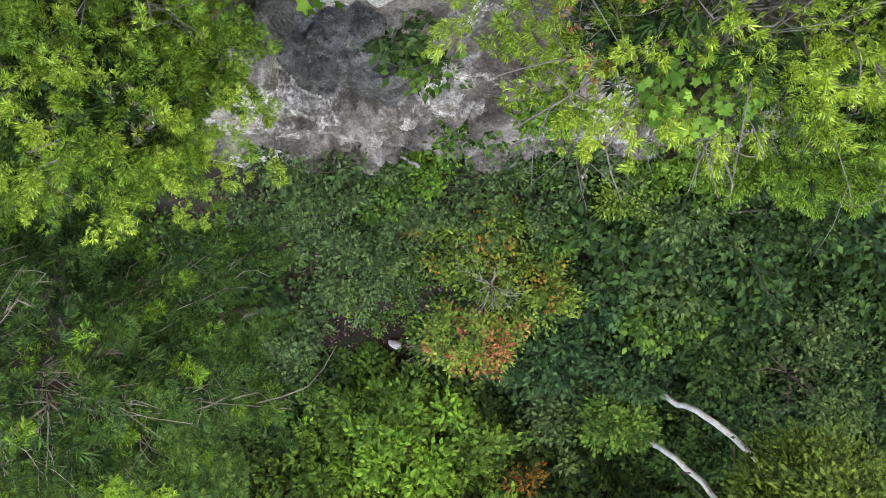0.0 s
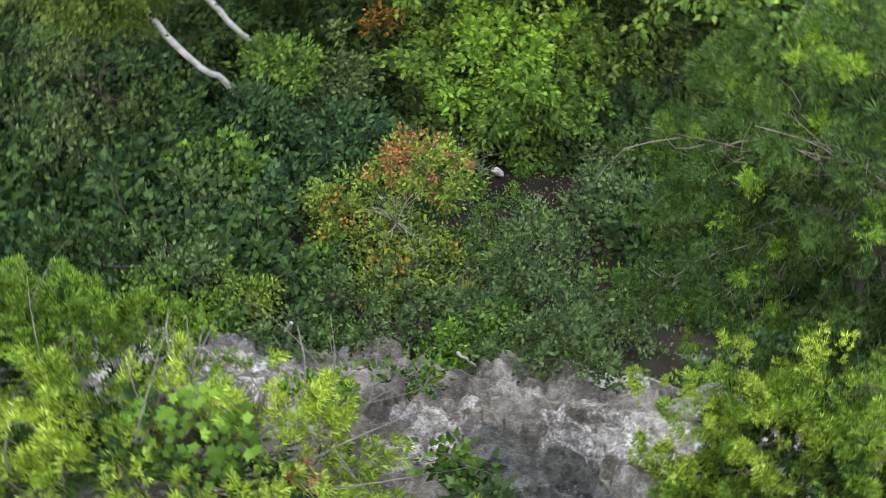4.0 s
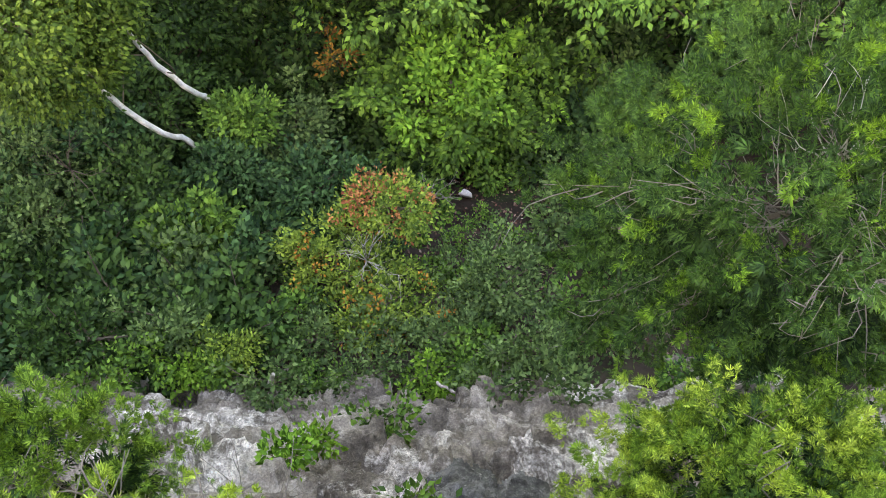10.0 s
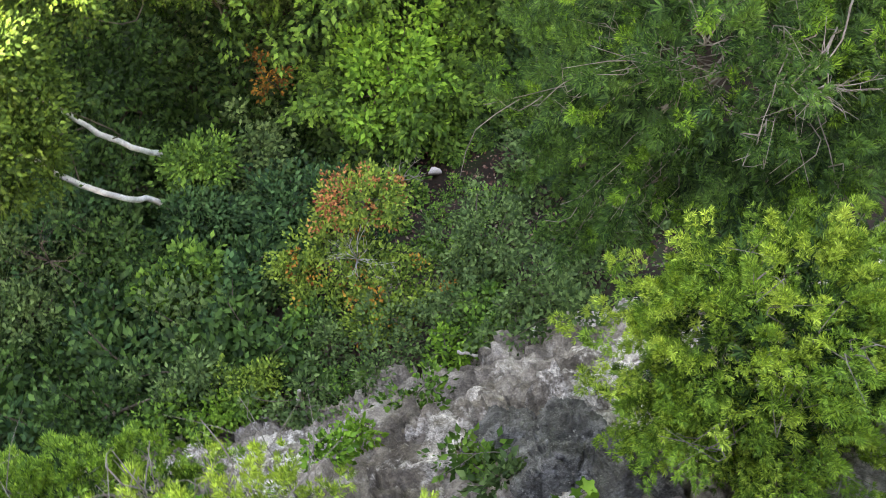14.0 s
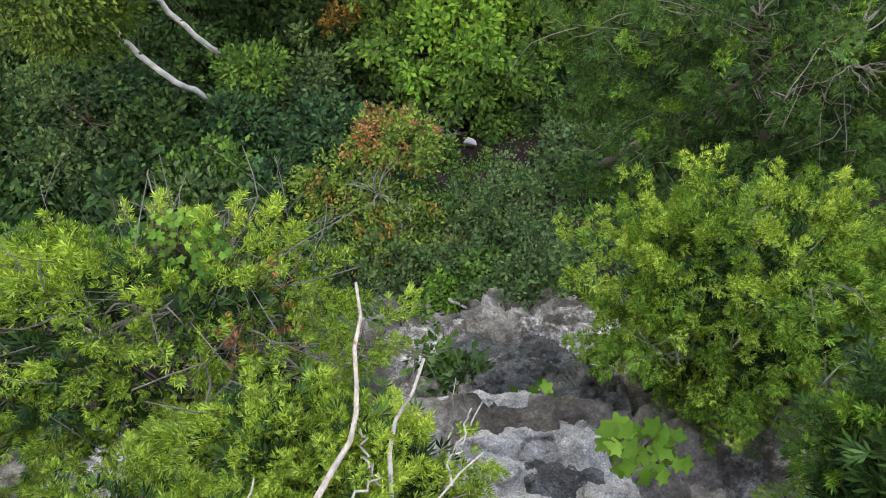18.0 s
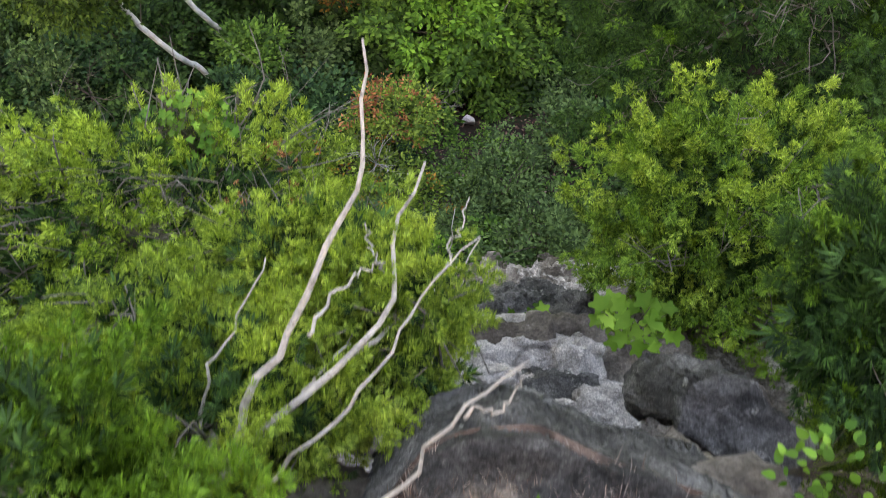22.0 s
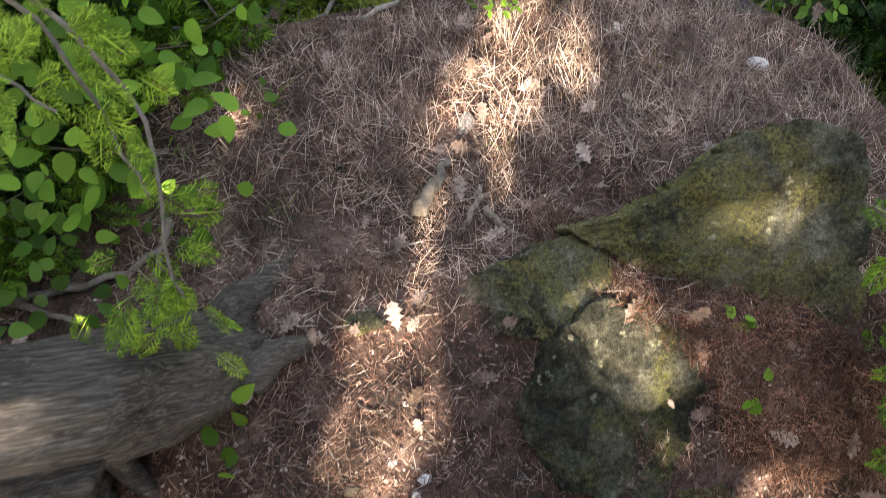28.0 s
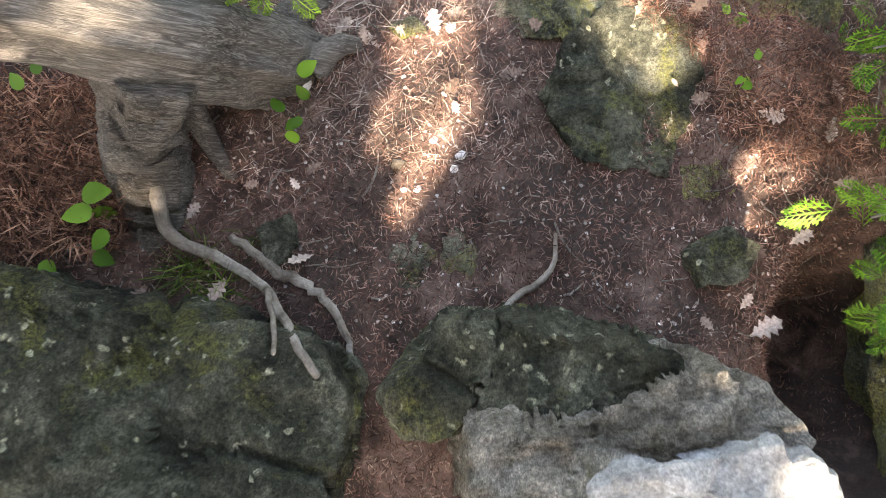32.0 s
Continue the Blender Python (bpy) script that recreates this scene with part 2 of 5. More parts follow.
M["old_wood"] = rough_mat("weathered_cedar_bark", [(0.3, (0.12, 0.1, 0.08)), (0.5, (0.32, 0.27, 0.22)), (0.7, (0.55, 0.49, 0.42))], 9.0, (3.5, 0.52, 0.62, (0.16, 0.14, 0.115)), 70, bump=0.9, distance=0.02)
M["needle"] = island_mat("dry_needles", [(0, (0.03, 0.015, 0.012)), (0.4, (0.115, 0.058, 0.045)), (0.75, (0.24, 0.14, 0.11)), (0.95, (0.36, 0.25, 0.205)), (1, (0.5, 0.4, 0.34))])
M["red_needle"] = island_mat("rust_needles", [(0, (0.04, 0.016, 0.011)), (0.5, (0.17, 0.078, 0.05)), (1, (0.38, 0.22, 0.155))])
M["straw"] = island_mat("dry_grass", [(0, (0.1, 0.065, 0.05)), (0.45, (0.32, 0.235, 0.19)), (0.8, (0.54, 0.44, 0.375)), (1, (0.74, 0.65, 0.58))])
M["oak"] = island_mat("dead_oak_leaf", [(0, (0.16, 0.105, 0.085)), (0.5, (0.34, 0.26, 0.22)), (1, (0.55, 0.47, 0.42))])
M["stone_chip"] = island_mat("stone_chips", [(0, (0.2, 0.18, 0.17)), (0.6, (0.42, 0.39, 0.36)), (1, (0.7, 0.68, 0.65))])
M["litter_soil"] = rough_mat("cliff_top_soil", [(0.34, (0.022, 0.015, 0.012)), (0.5, (0.09, 0.057, 0.046)), (0.68, (0.24, 0.165, 0.135))], 5.0, (1.2, 0.5, 0.62, (0.06, 0.045, 0.038)), 90)
M["green_grass"] = leaf_mat("green_blades", (0.0495, 0.09, 0.018), (0.11, 0.19, 0.036), (0.257, 0.338, 0.078), 0.3)
M["rock"] = rock_mat("cliff_limestone", [(0.36, (0.07, 0.058, 0.05)), (0.47, (0.18, 0.152, 0.13)), (0.56, (0.335, 0.29, 0.255)), (0.66, (0.54, 0.485, 0.44))], (0.84, 0.78, 0.73), 0.515, (0.46, 0.42, 0.37), 0.6, 0.6, 0.1, 0.15, 0.7)


def bark_mat():
    m, nt, b = node_mat("fibrous_cedar_bark")
    mp = nt.nodes.new("ShaderNodeMapping")
    mp.inputs["Scale"].default_value = (3.0, 55, 55)
    along = nt.nodes.new("ShaderNodeMapping")
    along.inputs["Rotation"].default_value = (0, radians(-42), 0)
    nt.links.new(world_coord(nt), along.inputs["Vector"])
    nt.links.new(along.outputs[0], mp.inputs["Vector"])
    fib = noise_node(nt, 1.6, 10, 0.72, mp.outputs[0], 1.4)
    big = noise_node(nt, 3.0, 5, 0.6, world_coord(nt))
    col = mix_node(nt, 0.5, ramp_node(nt, [(0.38, (0.02, 0.016, 0.013)), (0.5, (0.13, 0.112, 0.095)), (0.64, (0.52, 0.47, 0.42))], fib), ramp_node(nt, [(0.35, (0.06, 0.05, 0.042)), (0.65, (0.27, 0.245, 0.22))], big))
    nt.links.new(col, b.inputs["Base Color"])
    b.inputs["Roughness"].default_value, b.inputs["Specular IOR Level"].default_value = 0.9, 0.2
    bump_node(nt, b, fib, 1.0, 0.03)
    return m


M["cedar_bark"] = bark_mat()
M["bush_leaf"] = leaf_mat("bush_leaf", (0.045, 0.13, 0.016), (0.1, 0.25, 0.03), (0.22, 0.4, 0.06), 0.35)
M["fresh"] = leaf_mat("fresh_leaf", (0.07, 0.17, 0.02), (0.14, 0.3, 0.035), (0.25, 0.42, 0.06), 0.35)
M["cedar_bright"] = leaf_mat("cedar_bright", (0.042, 0.1, 0.015), (0.135, 0.265, 0.038), (0.31, 0.48, 0.07), 0.3)
# leaf green darkened so that the bank plants look shaded
M["shade_tint_leaf"] = leaf_mat("shade_tint_leaf", (0.03, 0.085, 0.015), (0.07, 0.165, 0.026), (0.15, 0.27, 0.045), 0.25)
M["pale_twig"] = rough_mat("bleached_twig", [(0.3, (0.26, 0.24, 0.22)), (0.7, (0.5, 0.47, 0.43))], 8.0, fine=60)

M["dead_wood"] = rough_mat("silvery_dead_wood", [(0.3, (0.24, 0.21, 0.18)), (0.7, (0.56, 0.51, 0.45))], 9.0, (14.0, 0.58, 0.68, (0.14, 0.12, 0.1)), 60)


# ---- mesh helpers ----
def mesh_of(name, v, f):
    """A mesh from an array of places and an array of faces of one size."""
    v, f = np.asarray(v, np.float32), np.asarray(f, np.int32)
    me = bpy.data.meshes.new(name)
    me.vertices.add(len(v))
    me.vertices.foreach_set("co", v.ravel())
    me.loops.add(f.size)
    me.loops.foreach_set("vertex_index", f.ravel())
    me.polygons.add(len(f))
    me.polygons.foreach_set("loop_start", np.arange(len(f), dtype=np.int32) * f.shape[1])
    me.update(calc_edges=True)
    return me


def part(name, data, material, parent=None, label="", smooth=False):
    """Links a mesh or a bmesh as one object, under a thing or a part."""
    if isinstance(data, bmesh.types.BMesh):
        me = bpy.data.meshes.new(name)
        data.to_mesh(me)
        data.free()
        data = me
    if smooth:
        data.polygons.foreach_set("use_smooth", np.ones(len(data.polygons), bool))
    if not data.materials:
        data.materials.append(material)
    ob = new(name, data)
    ob.parent = parent
    if label:
        tagged(ob, label)
    return ob


def thing(name, place, label, category, group="", kind="", turn=0.0):
    ob = new(name)
    ob.matrix_world = pose(*place, 0, 0, turn)
    return tagged(ob, label, category, group, kind)


def unit(a):
    return a / np.maximum(np.linalg.norm(a, axis=-1, keepdims=True), 1e-9)


LEAF_V = np.array([(0, 0, 0), (0.42, 0.29, 0.08), (1, 0, -0.08), (0.42, -0.29, 0.08)])
LEAF_F = np.array([(0, 2, 1), (0, 3, 2)])


def fan_template(n, spread, width):
    """A flat spray of narrow lobes."""
    v, f = [], []
    for k in range(n):
        a = radians((k / (n - 1) - 0.5) * spread)
        r = 1.0 - 0.35 * abs(k / (n - 1) - 0.5) * 2
        s = 0.12 * k / n
        c = np.array([math.cos(a), math.sin(a), 0])
        o = np.array([-math.sin(a), math.cos(a), 0])
        i = len(v)
        p = np.array([s, 0, 0])
        v += [p, p + c * r * 0.55 + o * width + (0, 0, 0.04), p + c * r - np.array((0, 0, 0.08 * abs(a))), p + c * r * 0.55 - o * width]
        f += [(i, i + 2, i + 1), (i, i + 3, i + 2)]
    return np.array(v), np.array(f)


FAN_V, FAN_F = fan_template(5, 110, 0.075)


def maple_template():
    """A five-lobed leaf, slightly cupped."""
    pts = []
    for k in range(20):
        a = radians(-170 + 340 * k / 19)
        lobe = 0.5 + 0.5 * abs(math.cos(2.5 * a)) ** 1.5 if abs(a) < 2.4 else 0.45
        pts.append((0.42 + lobe * 0.55 * math.cos(a), lobe * 0.62 * math.sin(a), 0.1 * abs(math.sin(a)) ** 2))
    v = [(0.1, 0, 0)] + pts
    return np.array(v), np.array([(0, i, i + 1) for i in range(1, 20)])


MAPLE_V, MAPLE_F = maple_template()


def round_template():
    pts = []
    for a in np.linspace(0, math.tau, 13)[:-1]:
        u = 0.5 - 0.5 * math.cos(a)
        w = 0.95 * (u + 0.02) ** 0.6 * max(0.0, 1 - u) ** 0.95
        pts.append((u, math.copysign(w, math.sin(a)) if 0 < u < 1 else 0.0, 0.16 * w - 0.12 * u * u))
    return np.array([(0.5, 0, -0.02)] + pts), np.array([(0, i + 1, (i + 1) % 12 + 1) for i in range(12)])


ROUND_V, ROUND_F = round_template()


def scatter(p, axis, normal, size, v=LEAF_V, f=LEAF_F, width=1.0):
    """Copies of a small template at places p, along axis, facing normal: one array of places and one of faces."""
    axis = unit(axis)
    side = unit(np.cross(normal, axis))
    up = np.cross(axis, side)
    s = np.asarray(size).reshape(-1, 1, 1)
    out = p[:, None] + s * (v[None, :, :1] * axis[:, None] + width * v[None, :, 1:2] * side[:, None] + v[None, :, 2:] * up[:, None])
    faces = f[None] + (np.arange(len(p)) * len(v))[:, None, None]
    return out.reshape(-1, 3), faces.reshape(-1, f.shape[1])


def join(pieces):
    vs, fs, n = [], [], 0
    for v, f in pieces:
        vs.append(v)
        fs.append(f + n)
        n += len(v)
    return np.concatenate(vs), np.concatenate(fs)


def tube(points, radii, sides=7, rough=0.0, flute=0.0, gnarl=0.0):
    """A tapered, closed tube along a line, with a slightly uneven skin."""
    pts = np.array(points, float)
    d = unit(np.gradient(pts, axis=0))
    ref = np.array([0.31, 0.17, 0.93]) if abs(d[0] @ np.array([0.31, 0.17, 0.93])) < 0.9 else np.array([1.0, 0, 0])
    a = unit(np.cross(d, ref))
    b = np.cross(d, a)
    ang = np.linspace(0, math.tau, sides, endpoint=False)
    r = np.interp(np.linspace(0, 1, len(pts)), np.linspace(0, 1, len(radii)), radii)[:, None] * (1 + rough * rng.normal(size=(len(pts), sides)))
    if flute:
        turn = np.linspace(0, 3.0, len(pts))[:, None]
        r = r * (1 + flute * np.sin(3 * ang[None] + turn) + 0.6 * flute * np.sin(7 * ang[None] - 1.6 * turn) + 0.45 * flute * np.sin(13 * ang[None] + 2 * turn))
    ring = pts[:, None] + r[..., None] * (np.cos(ang)[None, :, None] * a[:, None] + np.sin(ang)[None, :, None] * b[:, None])
    if gnarl:
        k = np.array([[noise.noise(Vector(q) * 4.5) + 0.5 * noise.noise(Vector((q[0] * 6, q[1] * 22, q[2] * 14))) for q in row] for row in ring])
        ring = ring + (ring - pts[:, None]) * (gnarl * k)[..., None]
    v = np.concatenate([ring.reshape(-1, 3), pts[:1], pts[-1:]])
    f = []
    n = len(pts)
    for i in range(n - 1):
        for k in range(sides):
            q = (i * sides + k, i * sides + (k + 1) % sides, (i + 1) * sides + (k + 1) % sides, (i + 1) * sides + k)
            f += [(q[0], q[1], q[2]), (q[0], q[2], q[3])]
    for k in range(sides):
        f += [(n * sides, (k + 1) % sides, k), (n * sides + 1, (n - 1) * sides + k, (n - 1) * sides + (k + 1) % sides)]
    return v, np.array(f)


def bent(points, n=12, wobble=0.0):
    """A smooth line through the points, with some wobble."""
    p = np.array(points, float)
    t = np.concatenate([[0], np.cumsum(np.linalg.norm(np.diff(p, axis=0), axis=1))])
    u = np.linspace(0, t[-1], n)
    m = np.gradient(p, t, axis=0) if len(p) > 2 else np.repeat([(p[1] - p[0]) / t[-1]], 2, 0)
    i = np.clip(np.searchsorted(t, u, side="right") - 1, 0, len(p) - 2)
    h = (t[i + 1] - t[i])[:, None]
    s = ((u - t[i]) / (t[i + 1] - t[i]))[:, None]
    q = (2 * s**3 - 3 * s**2 + 1) * p[i] + (s**3 - 2 * s**2 + s) * h * m[i] + (3 * s**2 - 2 * s**3) * p[i + 1] + (s**3 - s**2) * h * m[i + 1]
    if wobble:
        q[1:-1] += rng.normal(size=(n - 2, 3)) * wobble
    return q


# ---- foliage ----
def clump_leaves(centre, out, radius, n, size, flat=0.5, droop=0.0):
    """Leaves of one clump, set like shingles on a small dome: places, axes, faces and sizes."""
    d = unit(rng.normal(size=(n, 3)))
    d[:, 2] = np.abs(d[:, 2]) * 1.2 - 0.25
    g = d * radius * rng.uniform(0.2, 1.1, (n, 1)) ** 0.7 * (1 + 0.35 * np.sin(3 * np.arctan2(d[:, 1], d[:, 0]) + radius * 40))[:, None]
    g[:, 2] = g[:, 2] * flat - 0.22 * (g[:, 0] ** 2 + g[:, 1] ** 2) / radius
    axis = unit(g * (1, 1, 0.2)) + 0.5 * out + rng.normal(size=(n, 3)) * 0.4
    axis[:, 2] -= droop + 0.15
    normal = np.array([0, 0, 0.9]) + 0.45 * unit(d) + rng.normal(size=(n, 3)) * 0.5
    s = size * rng.uniform(0.55, 1.4, n)
    return centre + g, axis, normal, s


def plume_leaves(centre, out, radius, n, size):
    """Fans of a feathery plume that runs outwards and up from its heart."""
    d = unit(out * (1, 1, 0.5) + np.array((0, 0, 0.55)) + rng.normal(size=3) * 0.35)
    u = rng.random((n, 1)) ** 0.8
    lat = unit(np.cross(d, rng.normal(size=(n, 3)))) * rng.random((n, 1)) ** 0.5
    p = centre + d * (u * 2.3 - 0.8) * radius + lat * radius * (0.75 - 0.55 * u)
    axis = d * 0.9 + lat * 0.9 + rng.normal(size=(n, 3)) * 0.3
    normal = np.array([0, 0, 0.8]) + lat * 0.5 + rng.normal(size=(n, 3)) * 0.4
    return p, axis, normal, size * rng.uniform(0.6, 1.35, n)


def crown_clumps(radii, n, low=-0.35, lump=0.25):
    """Hearts of the clumps of a crown about its middle: mostly on the outside, of uneven reach."""
    d = unit(rng.normal(size=(n * 3, 3)))
    d = d[d[:, 2] > low][:n]
    off = Vector(rng.uniform(0, 50, 3))
    reach = rng.uniform(0.62, 1.05, (len(d), 1)) * (1 + lump * np.array([noise.noise(Vector(x) * 1.5 + off) + 0.5 * noise.noise(Vector(x) * 3.2 + off) for x in d])[:, None])
    return d * reach * np.array(radii), d


def foliage(radii, clumps, per, leaf, clump_r, template=(LEAF_V, LEAF_F), width=1.0, low=-0.35, flat=0.55, droop=0.0, pick=None, lump=0.25, plume=False):
    c, d = crown_clumps(radii, clumps, low, lump)
    if pick is not None:
        keep = pick(c)
        c, d = c[keep], d[keep]
    ps, ax, no, si = [], [], [], []
    for ci, di in zip(c, d):
        r, k = clump_r * rng.uniform(0.7, 1.35), int(per * rng.uniform(0.6, 1.3))
        p, a, m, s = plume_leaves(ci, di, r, k, leaf) if plume else clump_leaves(ci, di, r, k, leaf, flat, droop)
        ps.append(p), ax.append(a), no.append(m), si.append(s)
    return scatter(np.concatenate(ps), np.concatenate(ax), np.concatenate(no), np.concatenate(si), *template, width), c


def broad_tree(label, height, radii, leaf_material, trunk_r=0.14, clumps=110, per=75, leaf=0.17, clump_r=0.55, bark="bark", name="tree", category="tree", lean=(0, 0), limbs=7, low=-0.3, template=(LEAF_V, LEAF_F), accent=None):
    """A leafy tree with its foot at the origin; its crown's middle at the height."""
    root = thing(name, (0, 0, 0), label, category)
    top = np.array([lean[0], lean[1], height])
    part("trunk", mesh_of("trunk", *tube(bent([(0, 0, -0.3), top * 0.35 + rng.normal(size=3) * 0.12, top * 0.7, top + (0, 0, radii[2] * 0.3)], 12), [trunk_r, trunk_r * 0.75, trunk_r * 0.25], 8)), M[bark], root, smooth=True)
    (v, f), c = foliage(radii, int(clumps * 0.46), int(per * 0.95), leaf * 1.08, clump_r * 0.95, template, low=low, flat=0.42, lump=0.9)
    inner, _ = foliage(np.array(radii) * 0.72, int(clumps * 0.16), per // 2, leaf * 1.08, clump_r * 1.1, template, low=-0.5, flat=0.4)
    v, f = join([(v, f), inner])
    part("crown", mesh_of("crown", v + top, f), M[leaf_material], root)
    far = c[np.argsort(-np.linalg.norm(c, axis=1))]
    for k in range(limbs):
        e = far[(k * 5) % len(far)]
        s = top * (0.55 + 0.35 * k / limbs)
        part("limb", mesh_of("limb", *tube(bent([s, (s + top + e) / 2 + rng.normal(size=3) * 0.1, top + e * 0.92], 8), [trunk_r * 0.35, 0.012], 5)), M[bark], root)
    if accent:
        mat, n, per2 = accent
        (v, f), _ = foliage(np.array(radii) * 1.05, n, per2, leaf * 0.9, clump_r * 0.6, template, low=0.0)
        part("accent_leaves", mesh_of("accent_leaves", v + top, f), M[mat], root, "leaves turned to a brighter colour")
    return root


def cedar(label, height, radii, trunk_r=0.13, clumps=230, per=60, spray=0.16, tips=130, lean=(0, 0), body="cedar", tip="cedar_tip", twigs=14, foot=None, clump_r=0.34):
    """A white cedar: feathery fans on upswept boughs, pale new tips and bare grey twigs."""
    root = thing("cedar_tree", (0, 0, 0), label, "tree")
    top = np.array([lean[0], lean[1], height])
    base = np.array(foot if foot is not None else (0, 0, -0.3))
    part("trunk", mesh_of("trunk", *tube(bent([base, base * 0.6 + top * 0.4 + (0, 0, 0.2), top * 0.75 + base * 0.25, top + (0, 0, radii[2] * 0.5)], 14), [trunk_r, trunk_r * 0.7, trunk_r * 0.2], 8, 0.06)), M["bark"], root, smooth=True)
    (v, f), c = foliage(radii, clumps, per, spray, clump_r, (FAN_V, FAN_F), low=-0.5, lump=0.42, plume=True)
    # inner fans take the dark cedar green, which paints in the crown's inner shade
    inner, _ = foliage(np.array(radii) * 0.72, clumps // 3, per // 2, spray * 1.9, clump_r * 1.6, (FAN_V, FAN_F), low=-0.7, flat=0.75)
    part("inner_foliage", mesh_of("inner_foliage", inner[0] + top, inner[1]), M["cedar"], root, "inner fans coloured dark green for the crown's shade")
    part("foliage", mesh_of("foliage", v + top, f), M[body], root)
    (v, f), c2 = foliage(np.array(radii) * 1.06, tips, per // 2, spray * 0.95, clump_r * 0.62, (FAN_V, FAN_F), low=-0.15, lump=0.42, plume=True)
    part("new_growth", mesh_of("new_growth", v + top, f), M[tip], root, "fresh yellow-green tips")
    for k in range(twigs):
        e = c[(k * 7) % len(c)] * 1.08
        s = np.array([0, 0, e[2] - 0.5 * np.linalg.norm(e[:2]) * 0.6]) * 0.9
        sub = [tube(bent([s, (s + e) / 2 + rng.normal(size=3) * 0.12, e], 8, 0.01), [0.012, 0.004], 5)]
        for _ in range(5):
            q = s + (e - s) * rng.uniform(0.4, 0.95)
            sub.append(tube(bent([q, q + (e - s) * 0.12 + rng.normal(size=3) * 0.14, q + (e - s) * 0.22 + rng.normal(size=3) * 0.22], 5), [0.009, 0.003], 4))
        v, f = join(sub)
        part("bough", mesh_of("bough", v + top, f), M["grey_twig"], root, "bare grey bough")
    return root


# ---- ground ----
PLATEAU = [(-400, 4.0), (-20, 1.0), (-8, 0.6), (-6.2, 0.47), (-5.5, 0.44), (-5.14, 0.36), (-4.9, 0.19), (-4.8, 0.1), (-4.6, 0.03), (-4.15, -0.2), (-3.9, -0.38), (-3.45, -0.62)]
RIM = [(-400, -3.9), (-0.3, -3.86), (0.25, -3.76), (0.42, -3.57), (0.6, -3.5), (0.9, -3.49), (1.16, -3.62), (1.52, -3.77), (1.87, -3.9), (2.06, -4.1), (2.14, -4.5), (2.26, -4.95), (2.6, -5.15), (4.0, -4.8), (6.0, -4.0), (400, -3.9)]
VALLEY = [(-3.85, -17.2), (-2.6, -18.2), (4.0, -27.0), (10.0, -29.5), (40.0, -33.0), (120, -34.0), (600, -30.0)]


def rim_y(x):
    """Where the cliff top ends."""
    return float(np.interp(x, *zip(*RIM)))


def eased(u):
    u = min(1.0, max(0.0, u))
    return u * u * (3 - 2 * u)


def top_z(x, y):
    z = np.interp(y, *zip(*PLATEAU)) - 0.13 * eased((x - 1.1) / 0.8) * eased((y + 4.75) / 0.5)
    z = z + 0.05 * noise.noise(Vector((x * 0.9, y * 0.9, 3.0))) + 0.015 * noise.noise(Vector((x * 4, y * 4, 1.0))) + 0.012 * noise.noise(Vector((x * 11, y * 11, 6.0)))
    u = min(1.0, max(0.0, ((x - 0.8) * 0.62 - (y + 4.96) * 0.5) / 0.63))
    z += 0.1 * math.exp(-((x - 0.8 - 0.62 * u) ** 2 + (y + 4.96 + 0.5 * u) ** 2) / 0.02)
    pit = math.exp(-(((x - 1.85) / 0.38) ** 2 + ((y + 6.6) / 0.55) ** 2))
    return float(z - 1.3 * pit)


def valley_z(x, y):
    return float(np.interp(y, *zip(*VALLEY)) + 0.5 * noise.noise(Vector((x * 0.25, y * 0.25, 9.0))) + 0.12 * noise.noise(Vector((x * 1.3, y * 1.3, 2.0))))


def ground_z(x, y):
    return top_z(x, y) if y <= -3.89 else valley_z(x, y)


def build_ground():
    """One sheet: the cliff top, folded back under its rim, and the valley."""
    xs = np.concatenate([[-400, -200, -100, -60, -40, -25], np.arange(-16, -3, 0.5), np.arange(-3, 3.6, 0.07), np.arange(3.6, 18, 0.5), [25, 40, 60, 100, 200, 400]])
    tops = np.concatenate([[-400, -150, -60, -30, -18, -13, -10, -9], np.arange(-8, -3.93, 0.07), [-3.9]])
    lows = np.concatenate([[-3.6], np.arange(-3.4, 20, 0.4), [22, 26, 32, 40, 60, 100, 200, 400, 600]])
    v = []
    for y in tops:
        for x in xs:
            yy = y + (rim_y(x) + 3.9) * eased((y + 6.5) / 2.6)
            v.append((x, yy, top_z(x, yy)))
    v += [(x, rim_y(x) - 0.12, -0.9) for x in xs] + [(x, -5.6, -1.3) for x in xs] + [(x, -5.6, -17.5) for x in xs]
    v += [(x, y, valley_z(x, y)) for y in lows for x in xs]
    w = len(xs)
    i = np.arange((len(v) // w - 1) * w).reshape(-1, w)[:, :-1].ravel()
    f = np.stack([i, i + 1, i + w + 1, i + w], 1)
    me = mesh_of("ground", v, f)
    me.materials.append(M["soil"])
    me.materials.append(M["litter_soil"])
    mid = np.array(v)[f].mean(1)
    me.polygons.foreach_set("material_index", ((mid[:, 1] < -3.4) & (mid[:, 2] > -1.5)).astype(np.int32))
    return tagged(part("ground", me, M["soil"], smooth=True), "dark brown forest soil, cliff top and valley below", "ground", kind="structure")


build_ground()

FACE = [(-19, -2.5), (-17, -2.9), (-15, -3.05), (-11, -3.2), (-8.6, -3.4), (-6.5, -3.72), (-3.5, -3.68), (-1.5, -3.66), (-0.9, -3.72), (-0.6, -4.0), (-0.5, -4.4)]


